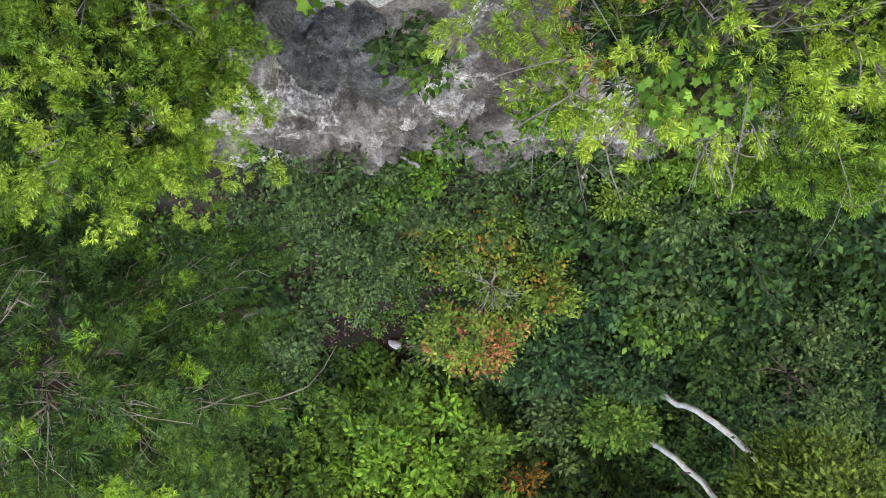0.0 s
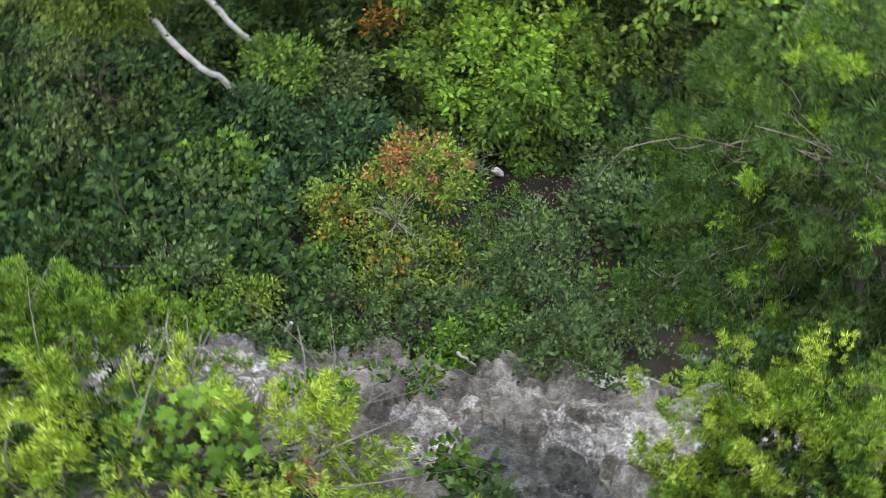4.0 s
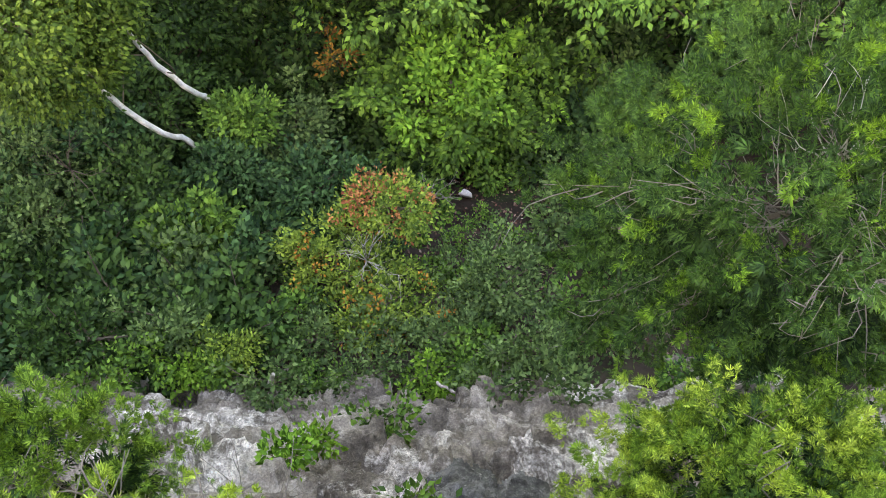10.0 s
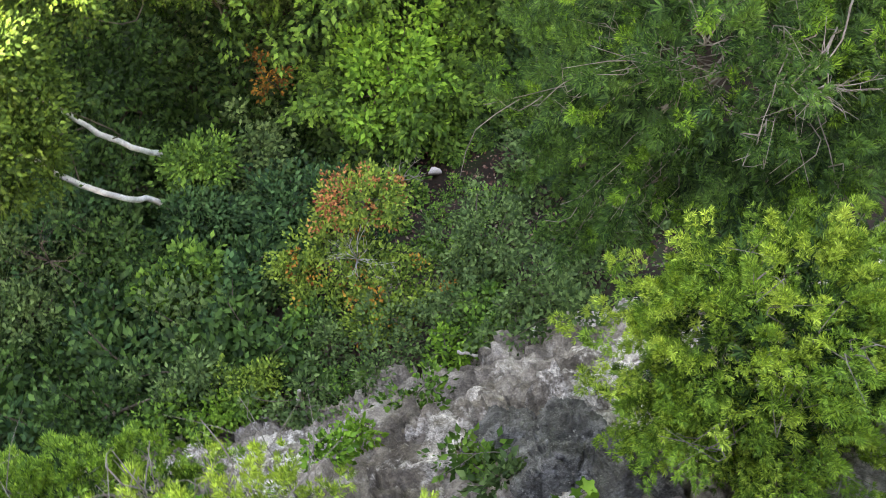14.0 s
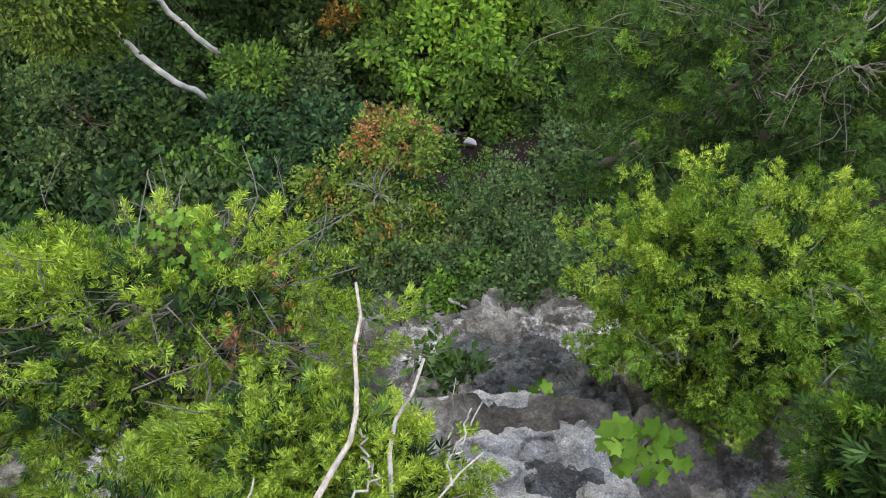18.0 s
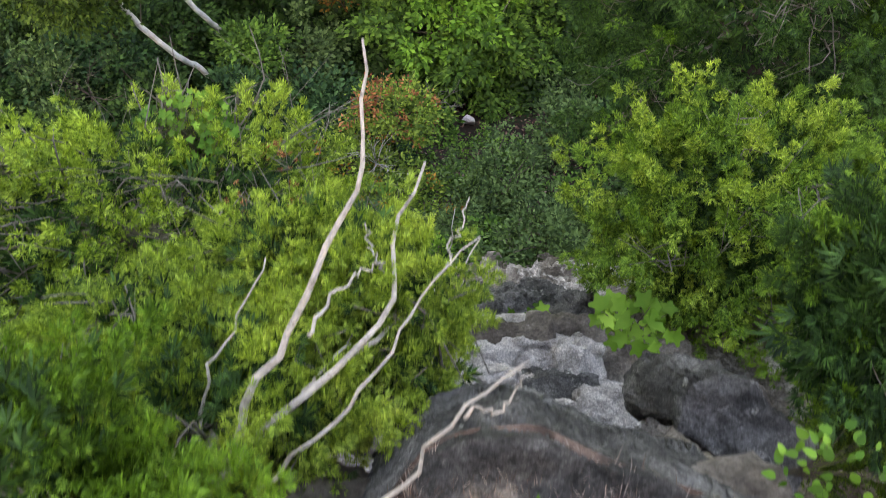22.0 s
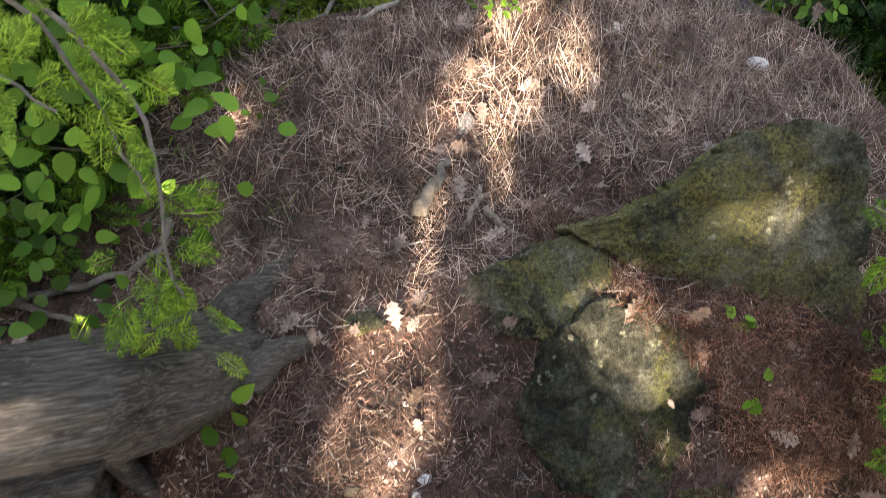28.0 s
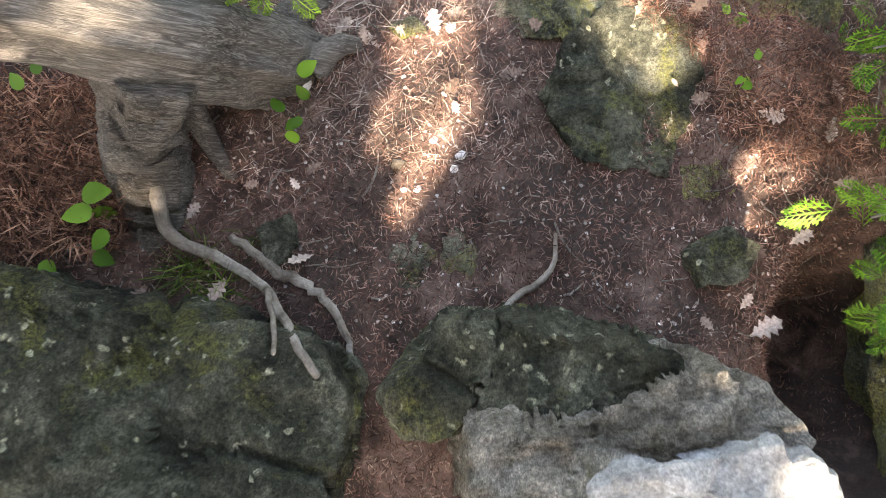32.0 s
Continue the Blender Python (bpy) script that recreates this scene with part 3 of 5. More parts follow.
def face_y(x, z):
    """The cliff's face: beds of limestone, broken into blocks that stand out unevenly, with a hollow under the rim."""
    dip = z - 0.16 * x + 0.3 * noise.noise(Vector((x * 0.45, z * 0.3, 4.0))) + 0.12 * noise.noise(Vector((x * 1.6, z * 0.8, 8.0)))
    out = 0.0
    for size, wide, reach, seed in ((1.1, 0.6, 0.5, 1.0), (0.45, 1.15, 0.26, 5.0), (0.2, 2.1, 0.11, 9.0)):
        bed = math.floor(dip / size)
        u = x * wide + 3.7 * noise.cell(Vector((bed * 1.37, seed, 0))) + 0.35 * noise.noise(Vector((x * 1.7, z * 1.7, seed)))
        shelf = dip / size - bed
        out += reach * noise.cell(Vector((math.floor(u) + 0.5, bed + 0.5, seed))) * (1 - 0.45 * shelf)
    out += 0.2 * noise.noise(Vector((x * 0.8, z * 0.8, 0))) + 0.08 * noise.noise(Vector((x * 3, z * 3, 5))) + 0.05 * noise.noise(Vector((x * 7, z * 7, 5)))
    out -= 0.14 * (1 - min(1, abs(noise.noise(Vector((x * 1.1 + 0.3 * z, z * 0.9, 7.0)))) * 9))
    fade = min(1, max(0.15, (-0.6 - z) / 1.5))
    hollow = 0.85 * eased((x - 0.1) / 0.4) * eased((4.6 - x) / 0.6) * eased((z + 5.9) / 0.5) * (eased((-1.0 - z) / 0.6) if x < 2.05 else 1.0)
    return float(np.interp(z, *zip(*FACE))) + fade * (out - 0.3) - hollow


def build_cliff():
    xs = np.concatenate([np.arange(-60, -8, 2.0), np.arange(-8, 5, 0.06), np.arange(5, 60, 2.0)])
    zs = np.concatenate([np.arange(-19.5, -0.6, 0.05), [-0.55, -0.5]])
    v = [(x, face_y(x, z), z) for z in zs for x in xs]
    w = len(xs)
    i = np.arange((len(zs) - 1) * w).reshape(-1, w)[:, :-1].ravel()
    f = np.stack([i, i + 1, i + w + 1, i + w], 1)[:, ::-1]
    return tagged(part("cliff", mesh_of("cliff", v, f), M["rock"]), "steep grey limestone cliff with whitish patches", "cliff", kind="structure")


build_cliff()


def put(ob, x, y, z=None, turn=None, size=1.0, squash=1.0):
    z = ground_z(x, y) if z is None else z
    m = pose(x, y, z, 0, 0, rng.uniform(0, 360) if turn is None else turn) @ Matrix.Diagonal((size, size, size * squash, 1))
    if ob.get("placed"):
        return copy_thing(ob, m)
    ob["placed"] = 1
    ob.matrix_world = m
    return ob


# ---- valley trees ----
def shrub(label, place, radii, mat, height=None, **kw):
    """A bush whose leafy middle lies at the place, rooted in the ground below."""
    x, y, z = place
    g = ground_z(x, y)
    t = broad_tree(label, z - g, radii, mat, name=kw.pop("name", "shrub"), category=kw.pop("category", "shrub"), **kw)
    t.matrix_world = pose(x, y, g)
    return t


shrub("tall green maple with bright lime-green upper leaves", (2.0, 5.7, -25.0), (3.2, 2.7, 2.0), "maple", name="maple_tree", category="tree", clumps=230, per=80, leaf=0.2, accent=("lime", 22, 60))
shrub("lime-green young maple in full leaf", (1.2, 6.0, -23.4), (1.8, 1.5, 0.9), "lime", name="maple_tree", category="tree", clumps=50, per=80, leaf=0.2)
shrub("dark green broad-leaved tree in the valley", (8.0, 7.4, -29), (2.9, 3.2, 1.8), "dark", name="tree", category="tree", clumps=150, per=70)
shrub("thin sapling with brownish orange leaves", (-2.9, 7.2, -24.6), (0.5, 1.1, 1.0), "rusty", clumps=26, per=22, leaf=0.13, trunk_r=0.04, clump_r=0.35)
shrub("pale green spreading shrub on the slope", (-4.6, 4.4, -23.8), (1.9, 1.5, 0.9), "grey", clumps=80, per=80, leaf=0.16)
shrub("dark blue-green shrub with glossy leaves", (-3.4, 2.3, -22.4), (1.5, 1.1, 0.8), "blue", clumps=60, per=80, leaf=0.17)
shrub("olive shrub with rust-red turning leaf tips", (-0.8, 1.6, -19.0), (1.35, 0.9, 0.8), "olive", clumps=110, per=50, leaf=0.11, clump_r=0.34, accent=("red", 34, 30))
shrub("olive-yellow shrub with thinning leaves", (-2.2, 0.3, -19.5), (1.7, 1.2, 0.8), "olive", clumps=130, per=50, leaf=0.11, clump_r=0.34, accent=("orange", 14, 22))
shrub("olive shrub with bare arching twigs", (-0.5, -1.1, -18.9), (1.7, 1.1, 0.7), "olive", clumps=120, per=44, leaf=0.11, clump_r=0.32, accent=("orange", 14, 20))
shrub("grey-green dense bush with very small leaves", (2.2, -0.9, -18.9), (1.6, 1.3, 1.0), "grey", clumps=150, per=55, leaf=0.11, clump_r=0.34)
shrub("olive shrub with thin brown twigs by the rocks", (-1.4, -1.8, -18.4), (1.1, 0.7, 0.5), "olive", clumps=60, per=44, leaf=0.1, clump_r=0.3, accent=("orange", 5, 16))
shrub("dull green scrub at the foot of the cliff", (0.9, -1.9, -18.0), (1.0, 0.6, 0.5), "grey", clumps=60, per=50, leaf=0.09, clump_r=0.3)
shrub("dull green scrub at the foot of the cliff", (-2.7, -2.0, -18.0), (1.0, 0.6, 0.5), "grey", clumps=60, per=50, leaf=0.09, clump_r=0.3)
shrub("mid-green bush round a birch's foot", (-6.1, 3.0, -22.2), (1.2, 0.9, 0.7), "blue", clumps=60, per=80, leaf=0.16)
shrub("mid-green bush round a birch's foot", (-5.6, 4.7, -22.4), (1.1, 0.9, 0.7), "maple", clumps=55, per=80, leaf=0.16)
shrub("fresh green bush on the dark slope", (-6.8, 1.0, -21.0), (1.3, 0.9, 0.7), "maple", clumps=45, per=80, leaf=0.19)
shrub("dark green bush on the shaded slope", (-8.6, 2.6, -21.5), (1.5, 1.1, 0.8), "dark", clumps=60, per=70, leaf=0.17)
shrub("blue-green bush on the dark slope", (-10.6, 4.4, -22.0), (1.6, 1.3, 0.8), "blue", clumps=60, per=70, leaf=0.17)
shrub("dark green bush on the shaded slope", (-8.8, 5.4, -23.0), (1.5, 1.3, 0.8), "dark", clumps=60, per=70, leaf=0.17)
shrub("grey-green bush on the dark slope", (-11.2, 1.6, -20.6), (1.3, 1.0, 0.7), "grey", clumps=50, per=60, leaf=0.14)
shrub("mid-green bush at the cliff foot", (-6.3, -1.7, -17.6), (1.3, 0.8, 0.8), "grey", clumps=60, per=60, leaf=0.12, clump_r=0.36)
shrub("dark green bush at the cliff foot", (-8.4, -1.8, -17.2), (1.5, 0.9, 0.9), "dark", clumps=60, per=60, leaf=0.14, clump_r=0.36)
shrub("grey-green bush at the cliff foot", (-4.6, -2.1, -17.2), (0.9, 0.6, 0.5), "olive", clumps=50, per=50, leaf=0.1, clump_r=0.3)
shrub("olive scrub at the cliff foot", (2.9, -2.1, -16.8), (0.9, 0.6, 0.7), "grey", clumps=60, per=50, leaf=0.1, clump_r=0.3)
for x, y, z, r in ((-9.4, 0.2, -21.6, 2.2), (-5.3, -0.2, -21.4, 1.7), (-10.8, -1.4, -21, 2.2), (-7.6, -1.2, -21.2, 1.8), (-12.4, 3.2, -22.4, 2.6), (-13.5, 0, -20.5, 2.4)):
    shrub("dark green dense bush on the valley slope", (x, y, z), (r, r * 0.8, r * 0.55), "dark" if rng.random() < 0.6 else "blue", clumps=int(50 * r), per=80, leaf=0.18)

FILL = [
    broad_tree("low dark green undergrowth bush on the slope", 0.55, (0.95, 0.9, 0.55), "dark", 0.03, 34, 50, 0.15, 0.36, name="shrub", category="shrub", limbs=4),
    broad_tree("low mid-green undergrowth bush on the slope", 0.5, (0.9, 0.8, 0.5), "maple", 0.03, 32, 50, 0.14, 0.34, name="shrub", category="shrub", limbs=4),
    broad_tree("low grey-green undergrowth bush on the slope", 0.6, (0.9, 1.0, 0.55), "grey", 0.03, 34, 55, 0.11, 0.34, name="shrub", category="shrub", limbs=4),
    broad_tree("low bluish-green undergrowth bush on the slope", 0.6, (1.0, 0.9, 0.6), "blue", 0.03, 34, 50, 0.15, 0.36, name="shrub", category="shrub", limbs=4),
]
for gx in np.arange(-15, 11, 1.15):
    for gy in np.arange(-2.6, 6.5, 1.1):
        x, y = gx + rng.uniform(-0.5, 0.5), gy + rng.uniform(-0.45, 0.45)
        if math.hypot(x - 1.6, y - 2.4) < 1.0 or math.hypot(x + 4.0, y + 1.5) < 0.5:
            continue
        if rng.random() < 0.05:
            continue
        put(FILL[rng.choice(4, p=[0.6, 0.08, 0.12, 0.2] if x < -2 or y > 2 else [0.2, 0.35, 0.4, 0.05])], x, y, None, None, rng.uniform(0.7, 1.2) * (0.75 if abs(x) < 4 and y < 1.5 else 1.25 if x < -6 else 1))

for gx in np.arange(-15, 14, 1.9):
    for gy in np.arange(7.0, 16, 1.8):
        put(FILL[rng.choice(4, p=[0.5, 0.2, 0.2, 0.1])], gx + rng.uniform(-0.8, 0.8), gy + rng.uniform(-0.8, 0.8), None, None, rng.uniform(1.1, 1.7))
n = 9000
p = np.stack([rng.uniform(-12, 7, n), rng.uniform(-2.6, 6, n), np.zeros(n)], 1)
p[:, 2] = [valley_z(a, b) + 0.03 for a, b, _ in p]
tagged(part("leaf_litter", mesh_of("leaf_litter", *scatter(p, rng.normal(size=(n, 3)) * (1, 1, 0.3), np.array([0, 0, 1.0]) + rng.normal(size=(n, 3)) * 0.4, rng.uniform(0.06, 0.16, n))), M["needle"]), "fallen brown leaves on the valley slope", "litter", kind="stuff")
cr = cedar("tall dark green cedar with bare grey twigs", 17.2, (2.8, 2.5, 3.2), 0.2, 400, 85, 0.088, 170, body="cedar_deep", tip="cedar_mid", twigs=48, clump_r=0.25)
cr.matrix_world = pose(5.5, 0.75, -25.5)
cf = cedar("bright yellow-green cedar on the cliff face", 3.0, (1.75, 1.35, 1.5), 0.13, 330, 70, 0.074, 340, body="cedar_bright", tip="cedar_sun_tint", twigs=16, foot=(-0.2, -1.2, -0.5), clump_r=0.19)
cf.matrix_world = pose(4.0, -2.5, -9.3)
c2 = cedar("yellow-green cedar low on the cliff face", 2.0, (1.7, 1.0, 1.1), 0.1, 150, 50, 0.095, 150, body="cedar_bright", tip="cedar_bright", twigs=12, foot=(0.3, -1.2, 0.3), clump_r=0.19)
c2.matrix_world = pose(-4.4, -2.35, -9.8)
cl = cedar("yellow-green cedar leaning out from the cliff edge", 2.0, (2.1, 1.02, 0.9), 0.11, 210, 52, 0.068, 240, body="cedar_sun_tint", tip="cedar_sun_tint", twigs=50, foot=(0.6, -1.4, 0.2), clump_r=0.15)
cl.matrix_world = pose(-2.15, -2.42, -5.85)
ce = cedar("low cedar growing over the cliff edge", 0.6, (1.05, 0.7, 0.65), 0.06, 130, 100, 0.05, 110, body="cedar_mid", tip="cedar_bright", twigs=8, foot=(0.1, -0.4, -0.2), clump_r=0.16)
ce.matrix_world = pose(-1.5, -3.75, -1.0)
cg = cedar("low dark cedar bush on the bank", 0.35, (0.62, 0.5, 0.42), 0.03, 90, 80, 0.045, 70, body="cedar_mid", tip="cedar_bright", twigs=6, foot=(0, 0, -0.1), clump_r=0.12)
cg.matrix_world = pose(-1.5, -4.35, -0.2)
# low cedars whose pale green stands for direct sun on them
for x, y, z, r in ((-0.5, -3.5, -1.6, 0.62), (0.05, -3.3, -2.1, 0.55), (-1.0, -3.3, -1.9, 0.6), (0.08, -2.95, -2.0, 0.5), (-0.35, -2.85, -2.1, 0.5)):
    c = cedar("low cedar rooted below the cliff edge, coloured as sunlit", 0.5, (r, r * 0.65, r * 0.7), 0.03, 80, 75, 0.045, 90, body="cedar_pale_sun_tint", tip="cedar_pale_sun_tint", twigs=5, foot=(0, -0.35, -0.1), clump_r=0.13)
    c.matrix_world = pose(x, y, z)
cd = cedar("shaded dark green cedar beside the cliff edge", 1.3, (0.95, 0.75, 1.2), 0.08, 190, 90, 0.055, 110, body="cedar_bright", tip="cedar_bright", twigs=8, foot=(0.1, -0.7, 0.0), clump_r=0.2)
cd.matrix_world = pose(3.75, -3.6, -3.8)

# the darkest cedar green paints the shade on this foliage
c3 = cedar("small cedar beside the cliff edge, coloured dark for shade", 0.7, (0.6, 0.6, 0.7), 0.05, 80, 60, 0.07, 20, body="cedar", tip="cedar_mid", twigs=4, foot=(0.1, -0.7, 0.0), clump_r=0.18)
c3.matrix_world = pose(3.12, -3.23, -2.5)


def birch(base, mid, top, r, low=1.0):
    t = thing("birch_tree", base, "white-barked birch with sparse yellow-green leaves", "tree", "birches in the valley")
    b = np.array(base)
    low_end, m, e = np.array((0, 0, -0.3)), np.array(mid) - b, np.array(top) - b
    line = bent([low_end, m * 0.42 + (0.22, -0.1, 0), m * 0.6 + (0.02, 0.16, 0), m * 0.74 + (0.16, -0.12, 0), m, (m + e) / 2 + (0.25, 0.2, 0), e], 30, 0.02)
    part("trunk", mesh_of("trunk", *tube(line, [r, r * 0.9, r * 0.75, r * 0.25], 9, 0.04)), M["birch"], t, "white peeling bark with dark scars", True)
    (v, f), c = foliage((2.3, 1.8, 2.2), 120, 55, 0.13, 0.5, low=-0.6)
    w, g = foliage((1.9, 1.5, 1.7), 170, 60, 0.13, 0.45, low=-0.8)[0]
    v, f = join([(v + (np.array(top) - b), f), (w + (np.array(mid) - b) + (-1.15, 1.0, low + 1.6), g)])
    part("crown", mesh_of("crown", v, f), M["birch_leaf"], t)
    for k in range(6):
        s = line[18 + 2 * k]
        part("limb", mesh_of("limb", *tube(bent([s, s + c[k * 3] * 0.4 + (0, 0, 0.2), line[-1] + c[k * 3] * 0.8], 7), [r * 0.2, 0.01], 5)), M["bark"], t)
    return t


birch((-6.6, 3.2, -26.0), (-7.95, 4.4, -19.0), (-9.2, 5.6, -14.5), 0.11, 0.4)
birch((-6.2, 4.6, -27.0), (-7.1, 5.7, -19.0), (-8.4, 6.8, -15.0), 0.11, 1.2)
birch((-5.4, 14.7, -29.5), (-6.8, 12.0, -20.0), (-7.4, 10.2, -15.0), 0.2)
birch((-4.3, 12.2, -29.5), (-5.4, 10.5, -20.0), (-6.0, 9.6, -16.0), 0.14)

KINDS = [
    broad_tree("mid-green broad-leaved tree of the valley wood", 6.5, (2.6, 2.6, 2.0), "maple", clumps=150, per=90, leaf=0.165),
    broad_tree("dark green broad-leaved tree of the valley wood", 5.5, (2.4, 2.2, 1.8), "dark", clumps=120, per=75, leaf=0.19),
    broad_tree("grey-green bushy tree of the valley wood", 4.5, (2.2, 2.4, 1.6), "grey", clumps=120, per=75, leaf=0.16),
    broad_tree("yellow-green birch-leaved tree of the valley wood", 8.0, (2.2, 2.2, 2.6), "birch_leaf", clumps=130, per=60, leaf=0.15),
]
TAKEN = [(2.0, 5.7, 3.0), (8.0, 7.4, 2.0), (-2.9, 7.2, 3.3), (-4.6, 4.4, 1.5), (-7.6, 4.6, 3.2), (1.6, 2.4, 3.0)]
for gx in np.arange(-19, 20, 3.7):
    for gy in np.arange(3.4, 21, 3.6):
        x, y = gx + rng.uniform(-1.2, 1.2), gy + rng.uniform(-1.2, 1.2)
        if any(math.hypot(x - a, y - b) < r for a, b, r in TAKEN) or (abs(x) < 12 and y < 4.5):
            continue
        k = rng.choice(4, p=[0.08, 0.72, 0.2, 0.0] if x < -6.5 and y < 10 else [0.5, 0.45, 0.05, 0.0] if y < 9 else [0.38, 0.3, 0.06, 0.26])
        put(KINDS[k], x, y, None, None, rng.uniform(0.8, 1.25))
FAR = [broad_tree("distant broad-leaved tree of the valley wood", 6.5, (3.2, 3.2, 2.4), m, clumps=70, per=34, leaf=0.36, clump_r=0.8, limbs=2) for m in ("maple", "dark")]
for gx in np.arange(-46, 47, 6.5):
    for gy in np.arange(-1, 50, 6.5):
        if not (abs(gx) < 20 and gy < 20):
            put(FAR[rng.choice(2)], gx + rng.uniform(-2, 2), gy + rng.uniform(-1.5, 1.5), None, None, rng.uniform(1.0, 1.4))


# ---- cliff top: rocks ----
def boulder(label, ring, bottom, material, name="rock", cuts=4, lump=0.05, fine=0.015, group="", seed=0.0, soft=0.35):
    """A weathered block under a ring of top corners."""
    bm = bmesh.new()
    ring = [Vector(p) for p in ring]
    mid = sum(ring, Vector()) / len(ring)
    tops = [bm.verts.new(p) for p in ring]
    lows = [bm.verts.new((mid.x + (p.x - mid.x) * 1.06, mid.y + (p.y - mid.y) * 1.06, bottom)) for p in ring]
    c = bm.verts.new(mid + Vector((0, 0, 0.02)))
    n = len(ring)
    for i in range(n):
        j = (i + 1) % n
        bm.faces.new((tops[i], tops[j], c))
        bm.faces.new((tops[j], tops[i], lows[i], lows[j]))
    bm.faces.new(lows[::-1])
    bmesh.ops.recalc_face_normals(bm, faces=bm.faces)
    bmesh.ops.subdivide_edges(bm, edges=bm.edges[:], cuts=cuts, use_grid_fill=True)
    bmesh.ops.smooth_vert(bm, verts=bm.verts, factor=soft, use_axis_x=True, use_axis_y=True, use_axis_z=True)
    bmesh.ops.triangulate(bm, faces=bm.faces[:])
    bmesh.ops.subdivide_edges(bm, edges=bm.edges[:], cuts=2)
    bm.normal_update()
    for v in bm.verts:
        p = v.co + Vector((seed, seed * 2, 0))
        w = p + 0.08 * noise.noise_vector(p * 4)
        crack = min(1.0, abs(noise.noise(w * 1.9)) * 9)
        step = math.floor((p.z + 0.25 * p.x) * 9 + 0.8 * noise.noise(p * 2.5)) % 2
        v.co += v.normal * (lump * noise.noise(p * 2.7) + 0.5 * lump * noise.noise(p * 6.5) + fine * noise.noise(p * 15) + 0.7 * fine * noise.noise(p * 34) - 0.8 * lump * (1 - crack) + 0.25 * lump * step * (1 - abs(v.normal.z)))
    ob = part(name, bm, M[material])
    return tagged(ob, label, "rock", group)


def lift(pts, z):
    return [(x, y, z + 0.02 * math.sin(7 * x + 5 * y)) for x, y in pts]


boulder("mossy grey-green limestone slab with a sharp edge", [(0.71, -4.87, 0.43), (0.93, -4.83, 0.45), (1.12, -4.74, 0.5), (1.27, -4.62, 0.52), (1.52, -4.57, 0.52), (1.68, -4.62, 0.48), (1.72, -4.9, 0.42), (1.68, -5.26, 0.38), (1.3, -5.27, 0.37), (1.13, -5.08, 0.4), (0.9, -4.98, 0.4)], -0.4, "moss_rock", cuts=5, lump=0.03, fine=0.02, soft=0.08)
boulder("small mossy limestone rock half sunk in litter", [(0.31, -5.1, 0.3), (0.4, -5.0, 0.36), (0.55, -4.95, 0.4), (0.75, -4.91, 0.42), (0.84, -5.0, 0.4), (0.8, -5.12, 0.41), (0.66, -5.22, 0.42), (0.46, -5.21, 0.38)], 0.0, "moss_rock", cuts=5, lump=0.035, fine=0.02, seed=3, soft=0.1)
boulder("dark pitted limestone slab sunk in litter", [(0.52, -5.47, 0.49), (0.62, -5.25, 0.5), (0.8, -5.1, 0.47), (0.98, -5.1, 0.48), (1.13, -5.27, 0.47), (1.05, -5.55, 0.49), (0.97, -5.79, 0.48), (0.78, -5.75, 0.5), (0.62, -5.69, 0.49)], 0.1, "dark_moss_rock", cuts=5, lump=0.03, fine=0.025, seed=5, soft=0.1)
boulder("flat pale greenish stone sunk in dry needles", lift([(1.0, -5.74), (1.13, -5.66), (1.28, -5.76), (1.2, -5.9), (1.02, -5.88)], 0.445), 0.3, "moss_rock", cuts=2, lump=0.008, seed=7)
boulder("yellowish flat stone level with the soil", lift([(-0.18, -6.22), (-0.1, -5.98), (0.02, -5.93), (0.12, -6.05), (0.05, -6.2)], 0.46), 0.3, "moss_rock", cuts=2, lump=0.006, seed=8)
boulder("greenish flat stone level with the soil", lift([(0.1, -5.95), (0.2, -5.92), (0.3, -6.03), (0.22, -6.15), (0.1, -6.1)], 0.46), 0.3, "moss_rock", cuts=2, lump=0.006, seed=9)
boulder("small dark half-buried stone", lift([(1.0, -6.06), (1.18, -5.98), (1.32, -6.06), (1.25, -6.18), (1.05, -6.2)], 0.49), 0.3, "dark_moss_rock", cuts=3, lump=0.015, seed=10)
boulder("small dark stone beside the roots", lift([(-0.58, -5.9), (-0.45, -5.85), (-0.4, -5.97), (-0.52, -6.05)], 0.52), 0.3, "dark_moss_rock", cuts=2, lump=0.02, seed=11)
boulder("small dark stone in pale dry grass", lift([(-0.06, -5.13), (0.06, -5.1), (0.1, -5.16), (0.0, -5.2)], 0.4), 0.2, "dark_moss_rock", cuts=2, lump=0.01, seed=12)
boulder("large dark mossy boulder with pale lichen spots", [(-1.57, -5.99, 0.85), (-1.30, -6.04, 0.85), (-1.04, -6.11, 0.85), (-0.86, -6.16, 0.84), (-0.60, -6.20, 0.83), (-0.38, -6.26, 0.84), (-0.28, -6.33, 0.85), (-0.22, -6.46, 0.86), (-0.22, -6.58, 0.90), (-0.26, -6.68, 0.95), (-0.31, -6.82, 1.00), (-0.71, -6.87, 1.10), (-1.35, -6.80, 1.10)], 0.1, "dark_moss_rock", cuts=7, lump=0.06, seed=13)
boulder("dark pitted boulder wedged before a pale block", [(-0.08, -6.45, 0.95), (0.02, -6.34, 1.00), (0.13, -6.24, 1.05), (0.24, -6.25, 1.10), (0.26, -6.34, 1.15), (0.19, -6.46, 1.15), (0.11, -6.56, 1.10), (-0.03, -6.56, 1.00)], 0.1, "dark_moss_rock", cuts=5, lump=0.05, seed=14)
